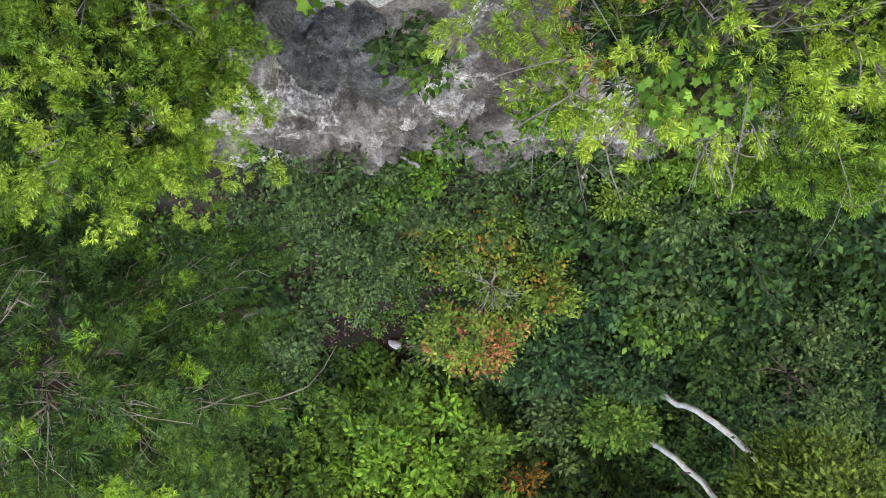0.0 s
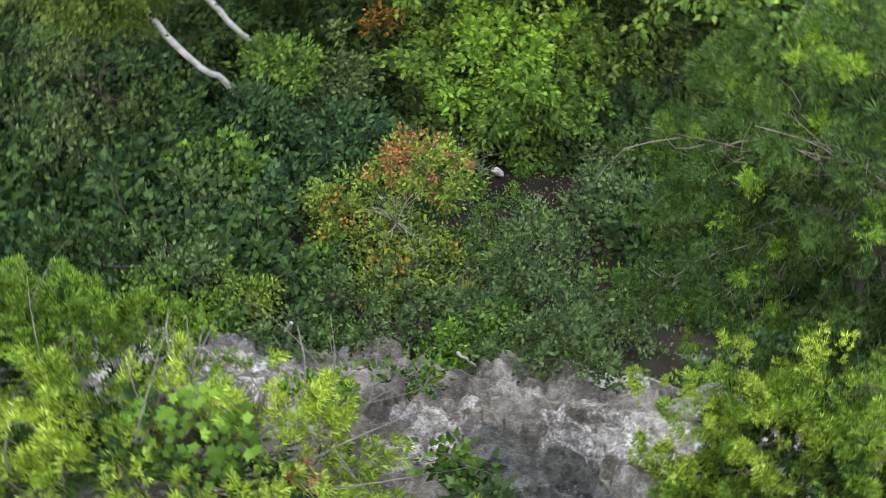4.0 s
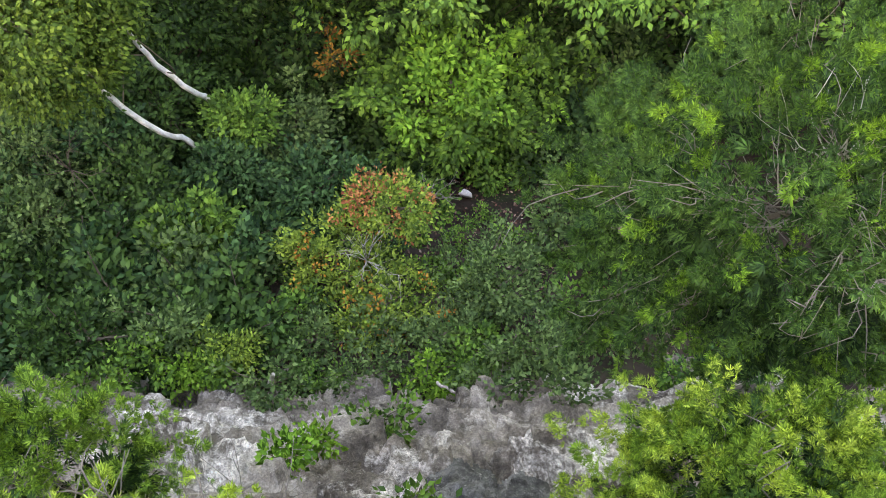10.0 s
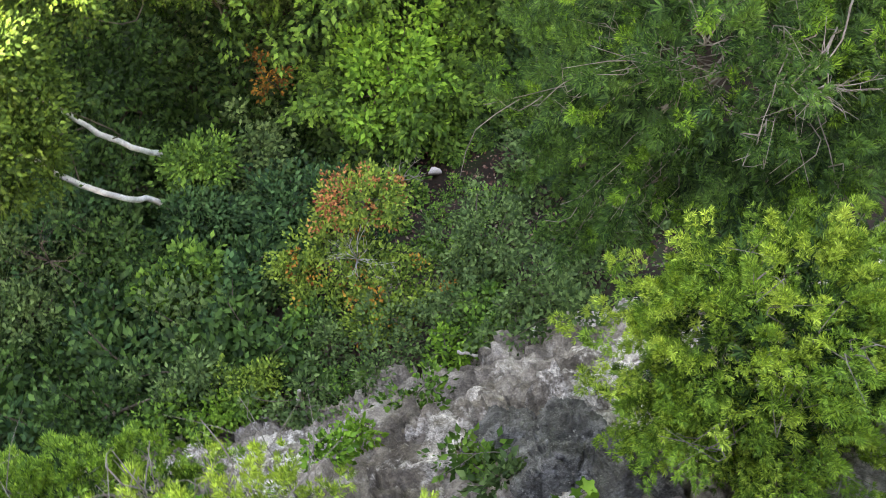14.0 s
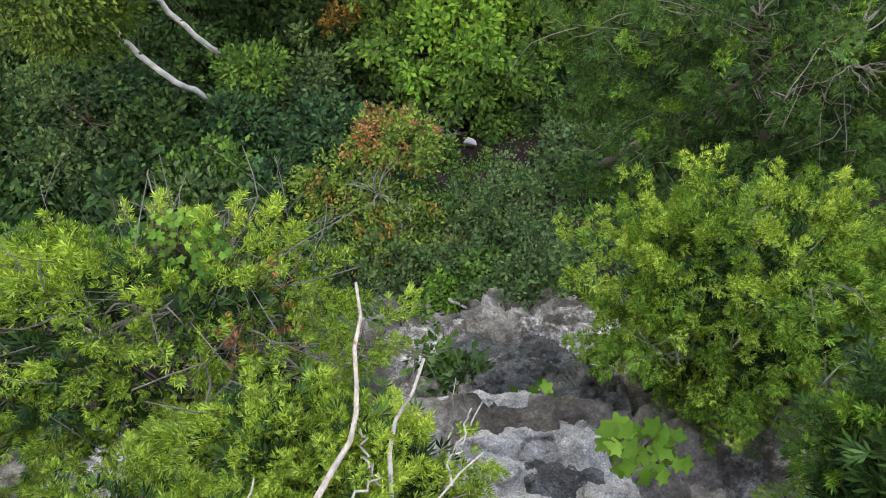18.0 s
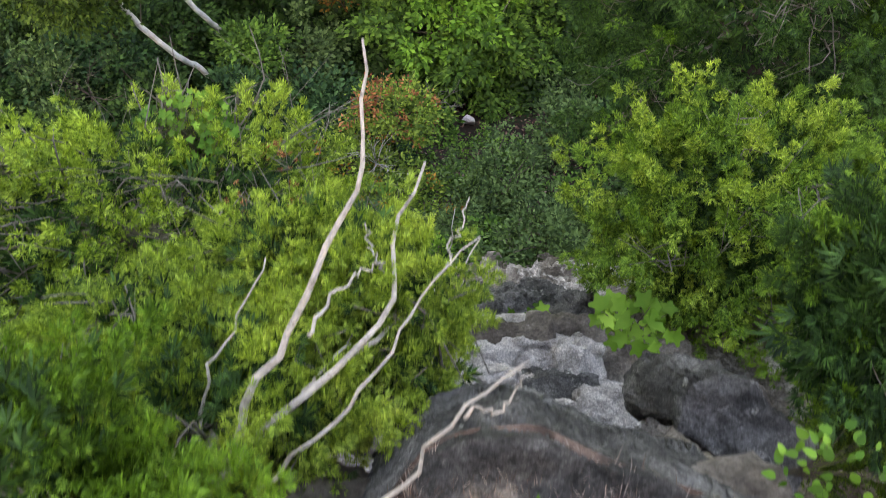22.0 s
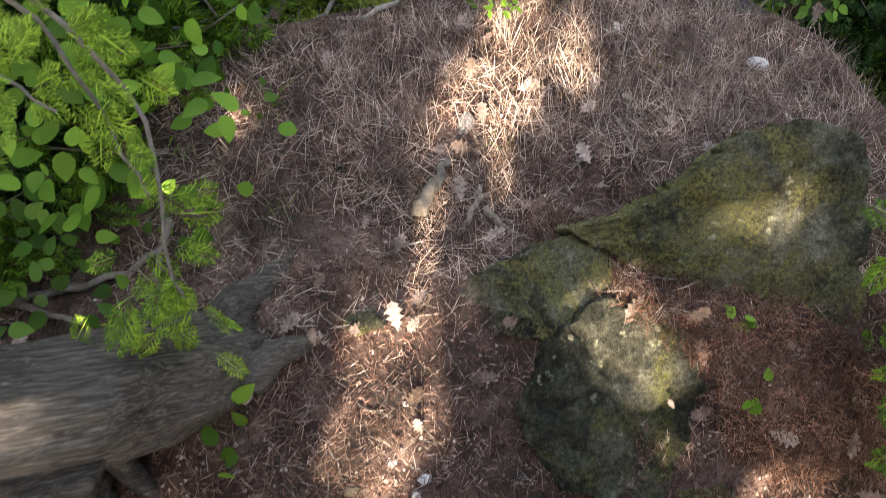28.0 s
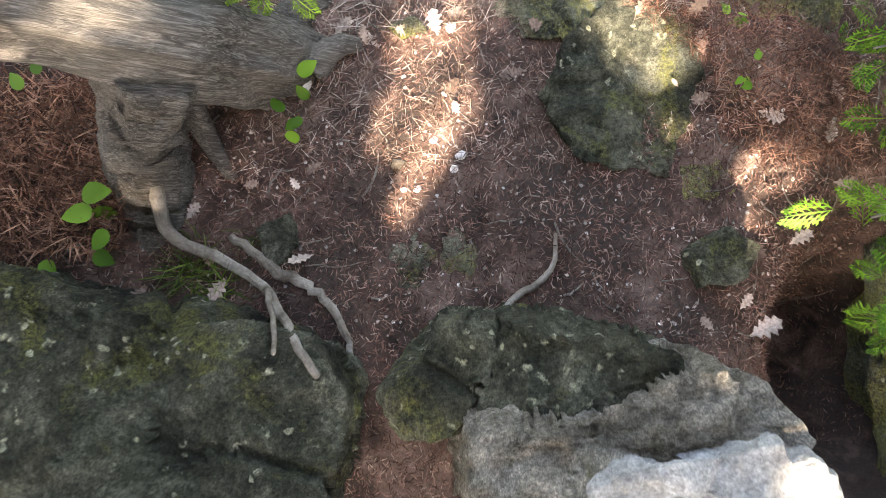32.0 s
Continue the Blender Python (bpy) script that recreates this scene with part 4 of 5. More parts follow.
boulder("dark limestone ledge under a pale block", [(0.26, -6.31, 1.15), (0.29, -6.23, 1.20), (0.41, -6.24, 1.30), (0.59, -6.28, 1.35), (0.73, -6.34, 1.38), (0.75, -6.45, 1.36), (0.54, -6.56, 1.30), (0.25, -6.62, 1.25), (0.18, -6.54, 1.20)], 0.1, "dark_moss_rock", cuts=5, lump=0.05, seed=19)
block = boulder("pale flat-topped limestone block with a white top", [(0.16, -6.51, 1.38), (0.20, -6.47, 1.40), (0.39, -6.45, 1.40), (0.57, -6.41, 1.40), (0.70, -6.34, 1.42), (0.79, -6.36, 1.42), (0.89, -6.41, 1.42), (0.98, -6.51, 1.42), (1.04, -6.70, 1.42), (1.00, -6.88, 1.45), (0.14, -6.84, 1.45)], 0.3, "shelf_rock", cuts=6, lump=0.05, fine=0.03, seed=15, soft=0.1)
cap = boulder("smooth white freshly broken limestone top", [(0.41, -6.68, 1.47), (0.43, -6.60, 1.47), (0.51, -6.56, 1.49), (0.67, -6.54, 1.50), (0.81, -6.52, 1.50), (0.87, -6.51, 1.50), (0.90, -6.56, 1.49), (0.95, -6.55, 1.48), (1.00, -6.61, 1.47), (1.03, -6.70, 1.47), (0.98, -6.86, 1.50), (0.40, -6.83, 1.50)], 1.3, "white_rock", cuts=5, lump=0.03, fine=0.012, seed=16, soft=0.03)
cap.name, cap.parent = "cap", block
del cap["category"]
for k, (z, o) in enumerate(((0.95, 0.0), (0.62, 0.05), (0.3, -0.03), (-0.05, 0.06))):
    boulder("yellow-mossed limestone bed beyond a dark crevice", [(2.02 + o, -6.1, z), (2.3, -5.98, z + 0.03), (2.8, -6.2, z), (2.8, -7.4, z), (2.06 + o, -7.4, z), (2.0 + o, -6.7, z + 0.02)], z - 0.33, "moss_rock", cuts=4, lump=0.03, group="beds of the rock wall", seed=60 + k)
boulder("dark grey hump of limestone at the cliff edge", [(0.18, -3.82, -0.47), (0.42, -3.58, -0.46), (0.6, -3.5, -0.42), (0.81, -3.47, -0.38), (0.96, -3.5, -0.36), (1.16, -3.62, -0.37), (1.52, -3.76, -0.42), (1.87, -3.9, -0.47), (2.1, -4.12, -0.5), (2.05, -4.34, -0.5), (1.7, -4.08, -0.47), (1.4, -3.95, -0.45), (1.1, -3.82, -0.43), (0.9, -3.72, -0.42), (0.6, -3.73, -0.46), (0.35, -3.86, -0.5)], -1.5, "grey_rock", cuts=5, lump=0.05, seed=17)
boulder("grey boulder lodged below the cliff edge", [(1.74, -3.8, -1.55), (1.78, -3.6, -1.5), (1.9, -3.5, -1.45), (2.15, -3.52, -1.45), (2.25, -3.7, -1.45), (2.5, -3.85, -1.5), (2.3, -4.1, -1.4)], -2.6, "grey_rock", cuts=4, lump=0.07, seed=18)
for k, (x, y, z, w, d) in enumerate(((0.86, -3.74, -5.52, 0.26, 0.5), (1.42, -3.7, -5.6, 0.42, 0.55), (1.95, -3.76, -5.45, 0.24, 0.5), (1.05, -3.98, -5.3, 0.42, 0.4), (1.72, -4.02, -5.2, 0.4, 0.4), (0.75, -4.2, -5.05, 0.3, 0.4), (1.35, -4.25, -4.95, 0.5, 0.35), (2.1, -4.15, -5.0, 0.3, 0.4), (0.62, -3.55, -6.2, 0.35, 0.5), (1.15, -3.5, -6.45, 0.4, 0.5))):
    e = 0.05 * math.sin(k * 2.1)
    boulder("pale weathered limestone ledge on the cliff", [(x - w, y - d, z + 0.1), (x - w * 1.02, y - 0.08, z + e), (x - w * 0.55, y, z - 0.02), (x + w * 0.3, y - e, z - 0.03), (x + w * 0.95, y - 0.05, z - e), (x + w, y - d, z + 0.08)], z - 0.5, "grey_rock" if k == 4 else "pale_rock", cuts=5, lump=0.06, fine=0.02, group="ledges of the cliff", seed=20 + k, soft=0.12)
for k, (x, z, w, o) in enumerate(((2.3, -6.7, 0.45, 0.1), (1.5, -7.6, 0.6, 0.2), (1.95, -8.6, 0.5, 0.25), (0.95, -9.6, 0.7, 0.2))):
    boulder("dark grey limestone bulge on the cliff face", [(x - w, -4.0, z + 0.3), (x - w * 0.9, -3.6 + o * 0.5, z + 0.1), (x - w * 0.3, -3.5 + o, z + 0.08), (x, -3.42 + o, z - 0.05), (x + w * 0.4, -3.52 + o, z), (x + w * 0.9, -3.6 + o * 0.7, z + 0.05), (x + w, -4.0, z + 0.25)], z - 1.6, "grey_rock", cuts=5, lump=0.09, fine=0.03, group="bulges of the cliff", seed=40 + k)


# ---- cliff top: the old cedar with its roots ----
def old_cedar():
    t = thing("cedar_tree", (-0.55, -5.35, 0.3), "old leaning cedar with bare weathered trunk and roots", "tree")
    b = np.array((-0.55, -5.35, 0.3))

    def limb(name, pts, radii, n=16, sides=22, wob=0.004, label="", mat="cedar_bark"):
        return part(name, mesh_of(name, *tube(bent([np.array(p) - b for p in pts], n, wob), radii, sides, 0.012, 0.08, 0.25)), M[mat], t, label, True)

    trunk_line = bent([np.array(p) - b for p in ((-0.46, -5.27, 0.32), (-0.58, -5.27, 0.58), (-0.8, -5.29, 0.88), (-1.15, -5.25, 1.3), (-1.7, -5.08, 2.1), (-2.2, -4.95, 3.6), (-2.5, -4.9, 5.5))], 60)
    part("trunk", mesh_of("trunk", *tube(trunk_line, [0.19, 0.155, 0.16, 0.17, 0.16, 0.12, 0.07], 64, 0.008, 0.07, 0.22)), M["cedar_bark"], t, "grey fibrous twisted bark", True)
    limb("root", [(-0.8, -5.36, 0.85), (-0.88, -5.5, 0.68), (-0.93, -5.68, 0.5), (-0.95, -5.9, 0.36)], [0.17, 0.15, 0.13, 0.1], 30, 44)
    limb("root", [(-0.88, -5.5, 0.75), (-0.89, -5.7, 0.6), (-0.87, -5.9, 0.54), (-0.7, -6.0, 0.52), (-0.58, -6.08, 0.52), (-0.46, -6.2, 0.66), (-0.36, -6.31, 0.86), (-0.3, -6.39, 0.9)], [0.03, 0.026, 0.02, 0.017, 0.011], 40, wob=0.003, label="pale bare snaking root", mat="old_wood")
    limb("root", [(-0.66, -5.92, 0.5), (-0.5, -6.05, 0.5), (-0.3, -6.2, 0.5), (-0.25, -6.35, 0.5), (-0.25, -6.52, 0.5)], [0.014, 0.021, 0.015, 0.009], 30, wob=0.005, label="grey forked root", mat="old_wood")
    limb("root", [(-0.52, -6.12, 0.58), (-0.45, -6.22, 0.82), (-0.43, -6.31, 0.92)], [0.014, 0.008], 8, 6, mat="old_wood")
    limb("root", [(-0.5, -5.2, 0.45), (-0.4, -5.06, 0.38), (-0.3, -4.97, 0.25), (-0.2, -4.88, 0.1)], [0.07, 0.06, 0.045, 0.03], label="split grey root running up the bank")
    limb("root", [(-0.36, -5.3, 0.42), (-0.24, -5.22, 0.42), (-0.15, -5.2, 0.36)], [0.1, 0.05, 0.02], 10)
    limb("root", [(-0.75, -5.45, 0.62), (-0.7, -5.62, 0.48), (-0.62, -5.75, 0.42)], [0.05, 0.035, 0.015], 10)
    (v, f), _ = foliage((1.3, 1.5, 1.6), 90, 70, 0.12, 0.3, (FAN_V, FAN_F), low=-0.6)
    part("foliage", mesh_of("foliage", v + trunk_line[-1] + (-0.6, 0, 0.6), f), M["cedar"], t)
    return t


old_cedar()


# ---- cliff top: litter ----
def on_top(n, x0, x1, y0, y1, lift_z=0.004):
    x, y = rng.uniform(x0, x1, n), rng.uniform(y0, y1, n)
    return np.array([(a, b, top_z(a, b) + lift_z) for a, b in zip(x, y) if b < rim_y(a) - 0.13 * rng.random()])


SLIVER_V = np.array([(0, -0.5, 0), (0.5, -0.6, 0.03), (1, 0, 0), (0.5, 0.6, 0.03), (0, 0.5, 0)])
SLIVER_F = np.array([(0, 1, 4), (1, 3, 4), (1, 2, 3)])


def slivers(p, length, width, tilt, heading=None, spread=math.pi):
    n = len(p)
    a = rng.uniform(0, math.tau, n) if heading is None else heading + rng.normal(size=n) * spread
    ax = np.stack([np.cos(a), np.sin(a), np.abs(rng.normal(size=n)) * tilt], 1)
    no = np.array([0, 0, 1.0]) + rng.normal(size=(n, 3)) * 0.25
    s = length * rng.uniform(0.5, 1.4, n)
    return scatter(p, ax, no, s, SLIVER_V, SLIVER_F, width)


p = on_top(140000, -2.2, 2.4, -7.0, -3.6)
tagged(part("needle_litter", mesh_of("needle_litter", *slivers(p + rng.uniform(0, 0.014, (len(p), 1)) * (0, 0, 1), 0.027, 0.075, 0.35)), M["needle"]), "carpet of dry reddish-brown needles and bark bits", "litter", kind="stuff")
p = on_top(13000, -0.7, 2.1, -5.0, -3.6)
keep = np.array([noise.noise(Vector((q[0] * 2.2, q[1] * 2.2, 0))) * 1.3 + (q[1] + 4.45) * 1.1 + rng.normal() * 0.25 > 0 for q in p])
tagged(part("dry_grass", mesh_of("dry_grass", *slivers(p[keep], 0.1, 0.017, 0.5, math.pi / 2, 0.6)), M["straw"]), "pale dry grass lying over the bank", "grass", kind="stuff")
p = on_top(17000, -0.8, 2.05, -5.15, -3.65)
p = p[[noise.noise(Vector((q[0] * 3.1, q[1] * 3.1, 8))) + 0.3 * rng.normal() > -0.12 for q in p]]
tagged(part("dry_grass", mesh_of("dry_grass", *slivers(p + rng.uniform(0, 0.03, (len(p), 1)) * (0, 0, 1), 0.08, 0.02, 0.3)), M["straw"]), "criss-cross of pale straw and stems on the bank", "grass", kind="stuff")
p = np.array([q for q in on_top(13000, 0.6, 1.75, -5.75, -4.8, 0.012) if abs((q[0] - 0.8) * 0.5 + (q[1] + 4.96) * 0.62) < 0.09 + 0.12 * (q[0] > 1.15)])
tagged(part("needle_litter", mesh_of("needle_litter", *slivers(p + rng.uniform(0, 0.03, (len(p), 1)) * (0, 0, 1), 0.045, 0.036, 0.4)), M["red_needle"]), "rust-red dry needles caught between the slabs", "litter", kind="stuff")
p = on_top(6500, -0.6, 1.6, -5.7, -4.3)
keep = np.array([noise.noise(Vector((q[0] * 1.7, q[1] * 1.7, 4))) > -0.05 for q in p])
tagged(part("dry_grass", mesh_of("dry_grass", *slivers(p[keep], 0.06, 0.024, 0.3)), M["straw"]), "thin dry grass stems over brown needles", "grass", kind="stuff")
p = on_top(900, -1.2, 1.8, -6.5, -5.5, 0.004)
tagged(part("gravel", mesh_of("gravel", *scatter(p, rng.normal(size=(len(p), 3)), np.array([0, 0, 1.0]) + rng.normal(size=(len(p), 3)) * 0.4, rng.uniform(0.005, 0.017, len(p)), ROUND_V, ROUND_F, 1.3)), M["stone_chip"]), "small pale stone and bark chips on dark soil", "gravel", kind="stuff")


p = on_top(2200, -1.9, 2.2, -6.4, -3.76, 0.012)
tagged(part("leaf_crumbs", mesh_of("leaf_crumbs", *scatter(p, rng.normal(size=(len(p), 3)) * (1, 1, 0.3), np.array([0, 0, 1.0]) + rng.normal(size=(len(p), 3)) * 0.45, rng.uniform(0.008, 0.022, len(p)), LEAF_V, LEAF_F, 1.1)), M["oak"]), "crumbled bits of dead brown leaves", "litter", kind="stuff")


def oak_template():
    half = [(0.0, 0.03), (0.14, 0.06), (0.24, 0.2), (0.32, 0.11), (0.44, 0.3), (0.53, 0.14), (0.66, 0.33), (0.74, 0.15), (0.86, 0.22), (0.92, 0.08), (1.0, 0.0)]
    bm = bmesh.new()
    up, dn, mid = [bm.verts.new((x, y, 0.05 * y + 0.1 * y * y)) for x, y in half], [bm.verts.new((x, -y, 0.1 * y)) for x, y in half], [bm.verts.new((x, 0, -0.02)) for x, _ in half[:-1]]
    mid.append(up[-1])
    for i in range(10):
        bm.faces.new([q for q in (mid[i], mid[i + 1], up[i + 1], up[i])] if i < 9 else (mid[9], up[10], up[9]))
        bm.faces.new([q for q in (mid[i + 1], mid[i], dn[i], dn[i + 1])] if i < 9 else (up[10], mid[9], dn[9]))
    for q in [q for q in bm.verts if not q.link_faces]:
        bm.verts.remove(q)
    return bm


def top_loose(x, y, s, mesh, mat, name, label, category, group, tilt=12, lift_z=0.012):
    ob = part(name, mesh, mat)
    ob.matrix_world = pose(x, y, top_z(x, y) + lift_z, rng.normal() * tilt, rng.normal() * tilt, rng.uniform(0, 360)) @ Matrix.Scale(s, 4)
    return tagged(ob, label, category, group)


oak_mesh = bpy.data.meshes.new("oak_leaf")
oak_template().to_mesh(oak_mesh)
PLACED = [(1.42, -4.14), (0.45, -4.22), (0.95, -4.3), (1.1, -4.35), (0.88, -4.62), (0.13, -4.92), (0.2, -4.93), (0.02, -4.97), (1.25, -4.0), (0.9, -4.12)]
for k in range(150):
    x, y = PLACED[k] if k < len(PLACED) else (rng.uniform(-1.7, 2.2), rng.uniform(-5.3, -3.8)) if k < 115 else (rng.uniform(-1.8, 1.9), rng.uniform(-6.6, -5.2))
    top_loose(x, y, rng.uniform(0.055, 0.11), oak_mesh, M["oak"], "oak_leaf", "curled pale brown dead oak leaf on litter", "leaf", "fallen oak leaves", 16, 0.02)


def twig_at(x, y, length, turn, r=0.008, label="thin grey-brown dead twig on the litter", name="twig", mat="grey_twig", bend=0.06):
    a = radians(turn)
    d = np.array((math.cos(a), math.sin(a), 0)) * length
    o = np.array((-d[1], d[0], 0)) * bend / length * length
    ends = [np.array((x, y, 0)) + d * s + o * math.sin(s * 5 + x * 9) for s in (-0.5, -0.2, 0.15, 0.5)]
    pts = [(q[0], q[1], top_z(q[0], q[1]) + r * 1.6) for q in ends]
    ob = part(name, mesh_of(name, *tube(bent(pts, 9, r * 0.3), [r, r * 0.9, r * 0.5], 6, 0.1)), M[mat], smooth=True)
    return tagged(ob, label, name.replace("_", " "), "dead twigs")


twig_at(0.28, -4.68, 0.24, 62, 0.03, "weathered split piece of pale driftwood-like wood", "wood_piece", "old_wood")
twig_at(0.43, -4.75, 0.16, 70, 0.014, "short grey broken stick", "stick", "old_wood")
twig_at(0.53, -4.83, 0.18, -42, 0.014, "short grey broken stick", "stick", "old_wood")
twig_at(0.45, -6.12, 0.34, 58, 0.014, "crooked dead stick on dark soil", "stick", "old_wood", 0.12)
twig_at(1.04, -4.55, 0.26, -75, 0.009)
twig_at(0.95, -4.6, 0.3, 5, 0.005)
twig_at(-0.95, -4.95, 0.55, 20, 0.018, "grey dead branch lying in leaves", "stick", "old_wood")
twig_at(-1.1, -5.05, 0.5, -5, 0.014, "grey dead branch lying in leaves", "stick", "old_wood")
for k in range(190):
    twig_at(rng.uniform(-1.5, 1.9), rng.uniform(-6.4, -4.0), rng.uniform(0.06, 0.22), rng.uniform(0, 360), rng.uniform(0.002, 0.005))


def pebble(x, y, s, mat, label, squash=0.6, name="stone"):
    bm = bmesh.new()
    bmesh.ops.create_icosphere(bm, subdivisions=2, radius=1)
    for v in bm.verts:
        v.co *= 1 + 0.25 * noise.noise(v.co * 1.3 + Vector((x * 9, y * 9, 0)))
        v.co.z *= squash
        v.co.y *= 0.75
    ob = part(name, bm, M[mat])
    ob.matrix_world = pose(x, y, top_z(x, y) + s * 0.3, 0, 0, rng.uniform(0, 360)) @ Matrix.Scale(s, 4)
    return tagged(ob, label, name.replace("_", " "))


M["chalk"] = rough_mat("chalky_stone", [(0.3, (0.6, 0.56, 0.54)), (0.7, (0.85, 0.82, 0.8))], 20, fine=60, bump=0.3)
pebble(1.68, -4.2, 0.045, "chalk", "pale chalky angular stone on the bank", 0.7)
pebble(0.42, -4.42, 0.045, "pale_rock", "small pale stone among dry grass")
for x, y, s in ((0.1, -5.6, 0.018), (0.03, -5.78, 0.016), (0.2, -5.66, 0.022), (-0.02, -5.78, 0.014), (-0.37, -5.36, 0.03), (0.99, -5.47, 0.018), (1.02, -5.43, 0.014), (0.15, -5.42, 0.012)):
    pebble(x, y, s, "chalk", "small whitish stone chip on the soil")
pebble(-0.04, -5.68, 0.03, "bark", "small brown fallen cone on needles", 0.6, "pine_cone")


def ring_cap(x, y, r):
    """A cup of an acorn lying open side up."""
    bm = bmesh.new()
    rows = [(0.35, 0.0), (0.85, 0.12), (1.0, 0.5), (0.95, 0.72), (0.75, 0.7), (0.6, 0.35), (0.05, 0.2)]
    loops = [[bm.verts.new((r * a * math.cos(t), r * a * math.sin(t), r * h)) for t in np.linspace(0, math.tau, 13)[:-1]] for a, h in rows]
    for lo, hi in zip(loops, loops[1:]):
        for i in range(12):
            bm.faces.new((lo[i], lo[(i + 1) % 12], hi[(i + 1) % 12], hi[i]))
    ob = part("acorn_cup", bm, M["chalk"], smooth=True)
    ob.matrix_world = pose(x, y, top_z(x, y) + 0.008, 8, 5)
    return tagged(ob, "pale yellowish acorn cup on dark soil", "acorn cup")


ring_cap(0.17, -5.71, 0.016)
top_loose(1.0, -5.46, 0.035, oak_mesh, M["orange"], "leaf", "small orange leaf scrap on a dark slab", "leaf", "", 5, 0.09)
top_loose(0.24, -5.06, 0.06, oak_mesh, M["orange"], "leaf", "orange-red dead leaf in needles", "leaf", "", 10, 0.02)
top_loose(1.27, -6.4, 0.14, oak_mesh, M["oak"], "oak_leaf", "large pale brown oak leaf at the crevice", "leaf", "fallen oak leaves", 10, 0.03)
top_loose(1.1, -6.36, 0.07, oak_mesh, M["oak"], "oak_leaf", "curled pale brown dead oak leaf on litter", "leaf", "fallen oak leaves", 10, 0.03)


def grass_tuft(x, y, n, length, label):
    p = np.tile((0.0, 0.0, 0.0), (n, 1)) + rng.normal(size=(n, 3)) * (0.03, 0.03, 0.0)
    a = rng.normal(size=(n, 3)) * (0.8, 0.8, 0.2) + (0, 0, 0.55)
    ob = part("grass_tuft", mesh_of("grass_tuft", *scatter(p, a, rng.normal(size=(n, 3)), length * rng.uniform(0.5, 1.2, n), SLIVER_V, SLIVER_F, 0.03)), M["green_grass"])
    ob.matrix_world = pose(x, y, top_z(x, y))
    return tagged(ob, label, "grass")


for x, y, n, length in ((-0.84, -6.05, 70, 0.16), (-0.74, -6.1, 60, 0.14), (-0.78, -5.98, 40, 0.12), (-0.62, -5.95, 30, 0.08), (0.52, -4.55, 14, 0.06), (1.3, -4.25, 16, 0.08), (1.22, -4.2, 14, 0.07), (-0.35, -4.3, 30, 0.1), (0.0, -4.65, 16, 0.07), (-0.3, -4.75, 22, 0.09)):
    grass_tuft(x, y, n, length, "thin tuft of green grass in the litter")
p = on_top(7000, -2.2, -1.05, -5.95, -5.3, 0.02)
tagged(part("dead_bracken", mesh_of("dead_bracken", *slivers(p + rng.uniform(0, 0.09, (len(p), 1)) * (0, 0, 1), 0.07, 0.05, 0.5)), M["red_needle"]), "rusty dead bracken and needles beside the trunk", "litter", kind="stuff")


# ---- cliff top: green plants ----
def leaf_sprig(label, stems, n, size, mat, name="seedling", template=(ROUND_V, ROUND_F), up=1.0, spread=0.08, category="plant"):
    """A small plant: thin stems with a handful of leaves at their ends; all places in the world."""
    base = np.array(stems[0][0])
    t = thing(name, tuple(base), label, category)
    for pts in stems:
        line = bent([np.array(q) - base for q in pts], 8)
        stem = part("stem", mesh_of("stem", *tube(line, [size * 0.07, size * 0.03], 5)), M["bark"], t)
        k = max(2, n // len(stems))
        at = line[-1] + rng.normal(size=(k, 3)) * spread * np.array([1, 1, 0.5])
        ax = rng.normal(size=(k, 3)) * np.array([1, 1, 0.3])
        no = np.array([0, 0, up]) + rng.normal(size=(k, 3)) * 0.3
        for a, b2, c, s in zip(at, ax, no, size * rng.uniform(0.7, 1.2, k)):
            v, f = scatter(a[None], b2[None], c[None], s, *template)
            part("leaf", mesh_of("leaf", v, f), M[mat], stem)
    return t


def P(x, y, dz=0.0):
    return (x, y, top_z(x, y) + dz)


leaf_sprig("small seedling with oval bright green leaves", [[P(-0.38, -5.45), P(-0.36, -5.46, 0.1)], [P(-0.38, -5.45), P(-0.42, -5.5, 0.08)], [P(-0.36, -5.3), P(-0.37, -5.28, 0.08)]], 10, 0.075, "fresh", spread=0.05)
leaf_sprig("low seedling with round green leaves beside the trunk", [[P(-1.2, -5.9), P(-1.15, -5.85, 0.12)], [P(-1.2, -5.9), P(-1.25, -5.95, 0.1)]], 7, 0.12, "fresh", spread=0.08)
leaf_sprig("tiny green seedling in dry needles", [[P(1.27, -5.45), P(1.28, -5.44, 0.06)]], 4, 0.05, "fresh", spread=0.03)
leaf_sprig("tiny green seedling on the mossy slab edge", [[P(1.12, -5.02), P(1.13, -5.0, 0.1)]], 4, 0.05, "fresh", spread=0.04)
leaf_sprig("bush with round green leaves over the bank", [[P(-1.3, -4.4), P(-1.05, -4.3, 0.5), P(-0.72, -4.35, 0.75)], [P(-1.3, -4.4), P(-0.9, -4.2, 0.5), P(-0.5, -4.2, 0.6)], [P(-1.3, -4.4), P(-1.0, -4.5, 0.4), P(-0.6, -4.58, 0.55)], [P(-1.3, -4.4), P(-1.2, -4.1, 0.6), P(-0.9, -4.1, 0.85)], [P(-1.3, -4.4), P(-1.2, -4.5, 0.4), P(-0.95, -4.5, 0.6)], [P(-1.3, -4.4), P(-1.2, -4.2, 0.3), P(-0.75, -4.1, 0.4)]], 130, 0.085, "bush_leaf", name="shrub", spread=0.17, category="shrub")


